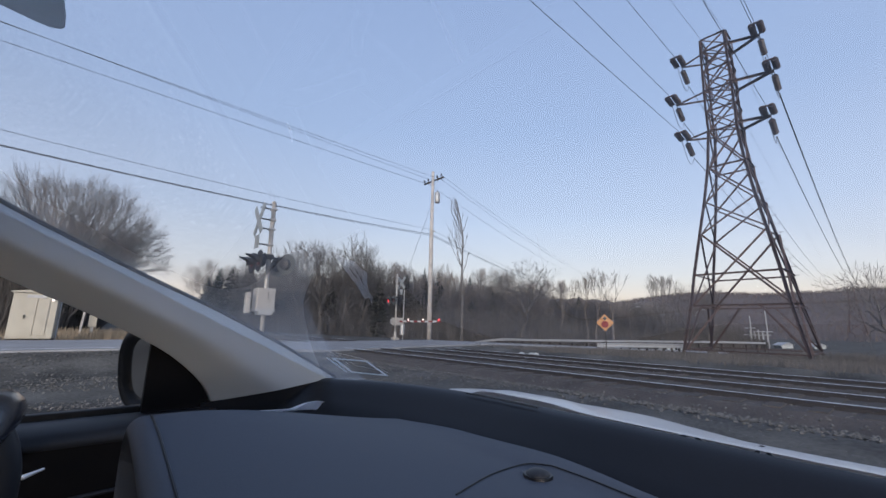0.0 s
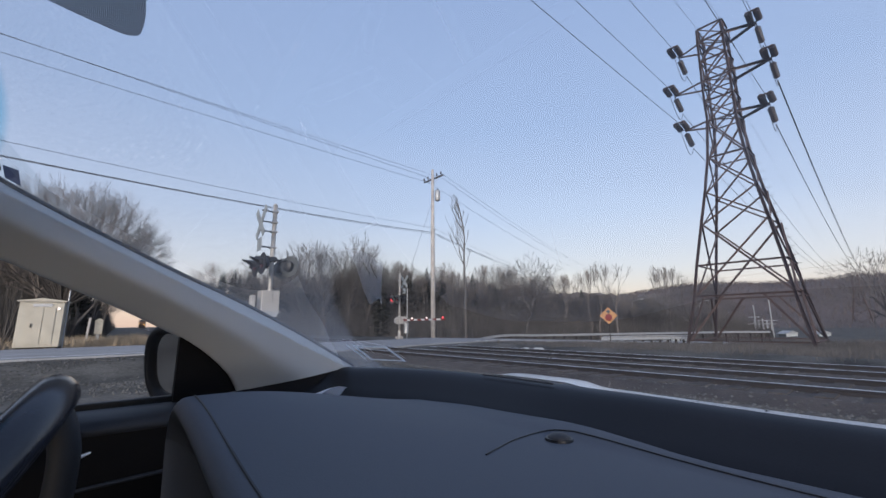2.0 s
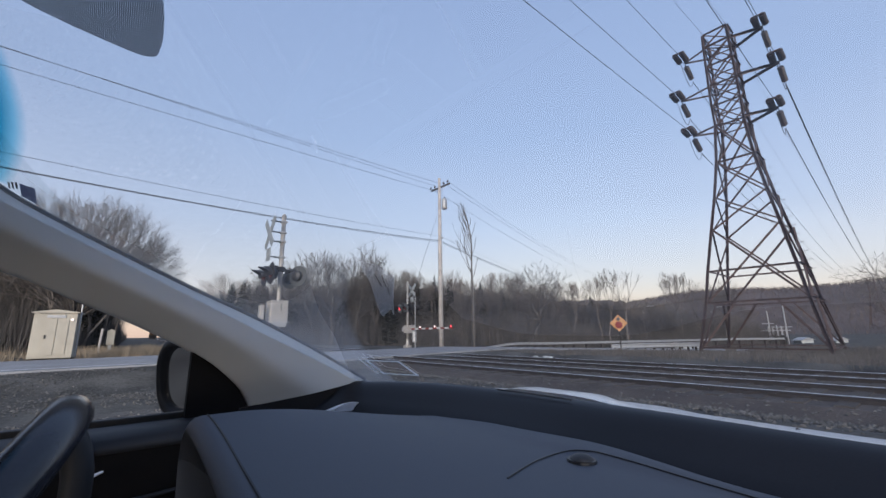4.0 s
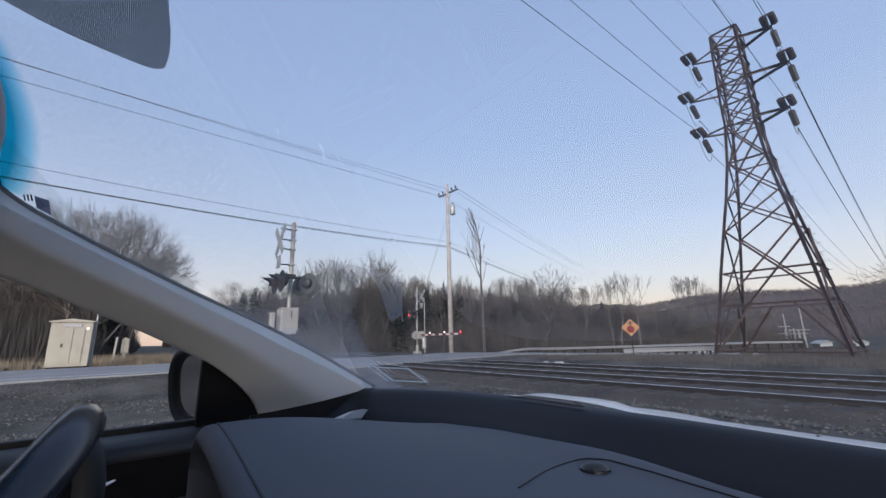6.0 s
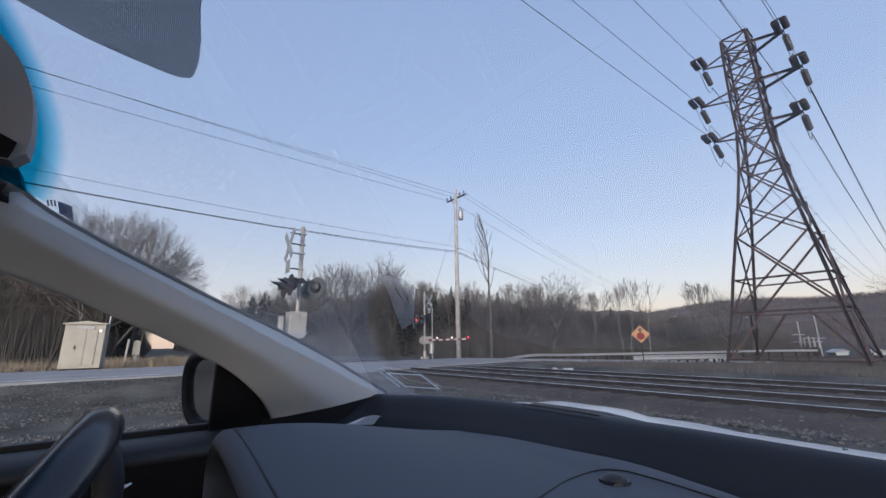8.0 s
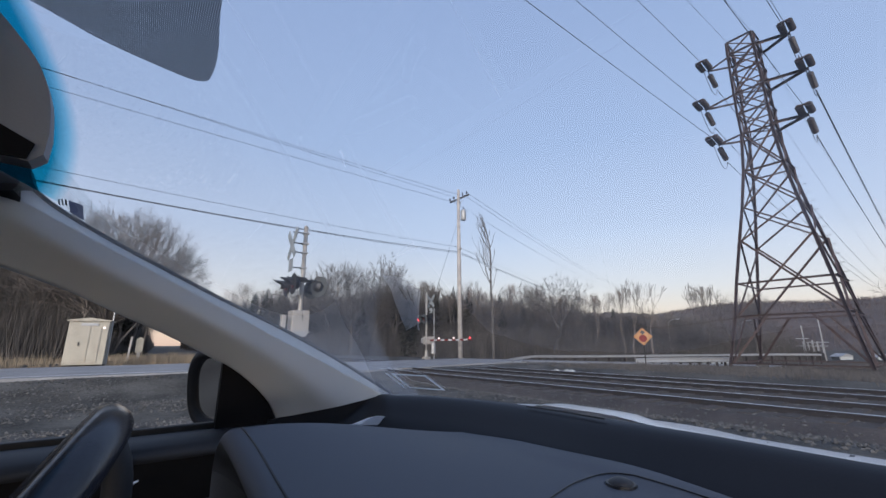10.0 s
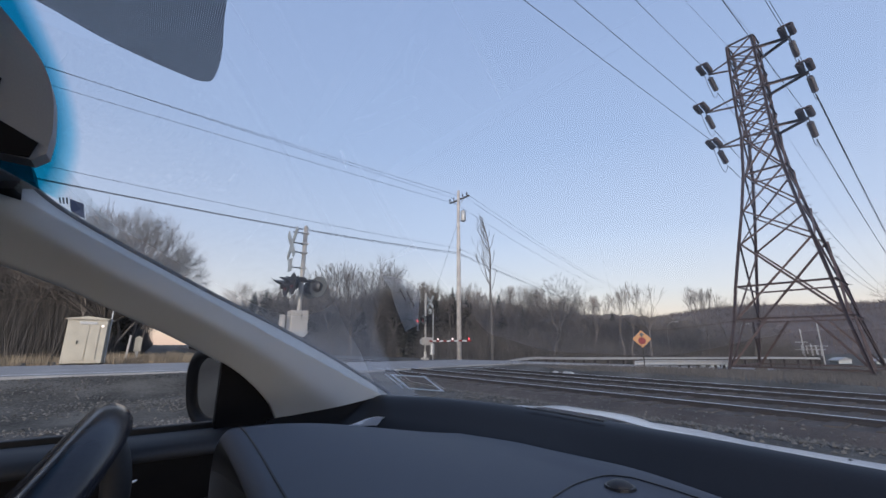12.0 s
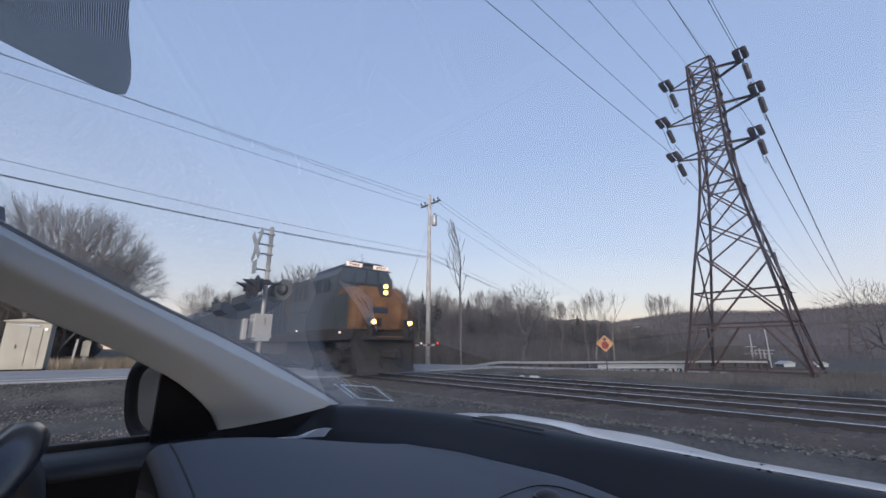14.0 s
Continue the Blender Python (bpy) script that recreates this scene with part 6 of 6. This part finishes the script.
    def tail(u, v):
        y = -0.84 + 1.68 * u
        rim = [(-2.3, 1.32), (-2.62, 0.98), (-2.78, 0.92), (-2.84, 0.7), (-2.84, 0.35), (-2.7, 0.1)]
        x, z = rim[round(v * 5)]
        return Vector((x + 0.16 * abs(2 * u - 1) ** 3, y * (0.88 if v < 0.1 else 1.0), z - 0.03 * abs(2 * u - 1) ** 3))
    part("tail", grid(tail, 24, 5), M_CARPAINT, car, "white painted tail", True)
    for y0, y1 in ((-0.87, -0.855), (0.855, 0.87)):
        part("rear_quarter", prism([(-2.75, y0, 0.12), (-1.32, y0, 0.12), (-1.32, y0, 0.92), (-2.55, y0, 0.93)], (0, y1 - y0, 0)), M_CARPAINT, car)
        part("fender", prism([(0.42, y0, 0.12), (1.68, y0, 0.12), (1.74, y0, 0.42), (1.60, y0, 0.60), (0.9, y0, 0.76), (0.42, y0, 0.83)], (0, y1 - y0, 0)), M_CARPAINT, car)
    part("far_door", box(-1.6, 0.35, -0.86, -0.78, 0.1, 0.92, 0.02), M_DARKIN, car, "black passenger door")
    part("rear_shelf", box(-2.2, -1.6, -0.8, 0.8, 0.3, 0.95, 0.03), M_DARKIN, car)
    part("floor_pan", box(-2.2, 0.5, -0.85, 0.85, 0.0, 0.06, 0.01), M_DARKIN, car)
    # unseen seats, headrests, rear wall and pillar, added to keep low sun out
    for y0, y1 in ((0.22, 0.74), (-0.74, -0.2)):
        seat = part("seat_back", box(-0.80, -0.65, y0, y1, 0.3, 1.12, 0.06), M_DARKIN, car, "unseen black front seat back added to block the sun")
        part("headrest", box(-0.80, -0.70, y0 + 0.12, y1 - 0.12, 1.12, 1.30, 0.04), M_DARKIN, seat)
    part("rear_panel", box(-2.2, -2.12, -0.72, 0.72, 0.9, 1.30, 0.02), M_DARKIN, car)
    part("far_pillar", box(-0.75, -0.55, -0.86, -0.76, 0.9, 1.4, 0.02), M_VISOR, car, "unseen grey passenger door pillar added to block the sun")

    # cowl, bonnet, wipers
    part("cowl", grid(lambda u, v: Vector((glass_x(-0.75 + 1.55 * u, 0.95) - 0.005 + 0.075 * v, -0.75 + 1.55 * u, sill_z(-0.75 + 1.55 * u) - 0.002 - 0.032 * v - 0.02 * v * v)), 40, 6), M_RUBBER, car, "black plastic cowl", True)

    def hood(u, v):
        y, x = -0.78 + 1.58 * u, 0.60 + 1.15 * v
        z = 0.8885 - 0.192 * (x - 0.9) - 0.36 * (x - 0.9) ** 2 + (0.002 + 0.026 * (1 - smoothstep(0.64, 0.73, x)) * (1 - smoothstep(0.50, 0.64, y))) * smoothstep(0.30, 0.38, y) - 0.024 * (1 - smoothstep(0.05, 0.42, abs(y))) + (0.022 + 0.020 * (1 - smoothstep(0.05, 0.42, abs(y)))) * (1 - smoothstep(0.625, 0.70, x)) * (1 - smoothstep(0.30, 0.38, y)) - 0.10 * smoothstep(0.70, 0.80, y) ** 2
        return Vector((x, y, z - 0.03 * abs(y) ** 3 * (x - 0.6)))
    part("bonnet", grid(hood, 70, 40), M_CARPAINT, car, "white painted bonnet", True)
    part("front_body", box(0.5, 1.7, -0.82, 0.8, 0.05, 0.5, 0.08), M_CARPAINT, car)
    part("wiper_arm", tube(spline([(0.60, 0.205, 0.917), (0.62, 0.19, 0.9315), (0.63, 0.18, 0.921)], 4), 0.0022, 6), M_RUBBER, car)
    part("wiper_arm", tube(spline([(0.60, 0.125, 0.917), (0.62, 0.118, 0.9315), (0.63, 0.113, 0.921)], 4), 0.0022, 6), M_RUBBER, car)
    part("wiper_blade", tube([(0.572, 0.60, 0.926), (0.585, 0.30, 0.922), (0.58, -0.1, 0.92)], 0.0035, 6), M_RUBBER, car)
    wheel_me = mesh_of(tube([(0, -0.1, 0), (0, -0.09, 0), (0, 0.09, 0), (0, 0.1, 0)], [0.27, 0.31, 0.31, 0.27], 24), "tyre", M_RUBBER)
    for x, y in ((1.1, 0.7), (1.1, -0.7), (-1.6, 0.7), (-1.6, -0.7)):
        t = new("tyre", wheel_me)
        t.parent = car
        t.location = (x, y, ground_z(x, y) + 0.31)


def build_paper():
    """A folded slip of paper in the hollow of the dashboard."""
    def sheet(u, v):
        a = Vector((0.242, 0.725, 0.914)).lerp(Vector((0.288, 0.610, 0.914)), u)
        b = Vector((0.345, 0.690, 0.914)).lerp(Vector((0.348, 0.640, 0.914)), u)
        p = a.lerp(b, v)
        p.z += 0.016 * smoothstep(0.45, 1.0, u) + 0.006 * math.sin(3 * v) * u
        return p
    bm = grid(sheet, 10, 10)
    ob = part("paper_slip", bm, M_PAPER, None, "folded white paper slip lying on the dashboard", True)
    ob.modifiers.new("thick", "SOLIDIFY").thickness = 0.0004
    tagged(ob, category="paper")
    for k in range(3):
        u = 0.3 + 0.2 * k
        p, q = sheet(u, 0.25), sheet(u + 0.06, 0.5)
        s = Vector((0.0015, 0.0015, 0))
        bm = bmesh.new()
        bm.faces.new([bm.verts.new(c + Vector((0, 0, 0.0012))) for c in (p - s, p + s, q + s, q - s)])
        part("handwriting", bm, M_INK, ob)


build_ground()
build_road()
build_crossing()
build_undergrowth()
build_hill()
build_tower()
build_line()
build_utility_pole()
build_signals()
build_sign()
build_guardrails()
build_cabinet()
build_far_yard()
build_car()
build_paper()
build_trees()
build_grass()
LEAD = build_locomotive(True)
SECOND = build_locomotive(False)
build_stones()
build_track(NEAR_TRACK, 120)
build_track(FAR_TRACK, 90, FAR_DROP)


def motions():
    """The two coupled locomotives come down the near track at a steady 22.3 metres a second."""
    for ob, back in ((LEAD, 0.0), (SECOND, 22.6)):
        rows = []
        for i in range(29):
            t = i * 0.5
            y = 14.05 + 22.3 * (14.0 - t) + back
            m = y + 11
            turn = math.degrees(math.atan((bend(m + 5) - bend(m - 5)) / 10))
            if back:
                rows.append((t, pose(NEAR_TRACK + bend(m) + math.sin(radians(turn)) * 11.4, y + 22.4, 0, 0, 0, 180 - turn)))
            else:
                rows.append((t, pose(NEAR_TRACK + bend(m) - math.sin(radians(turn)) * 11, y, 0, 0, 0, -turn)))
        walk(ob, rows)


motions()
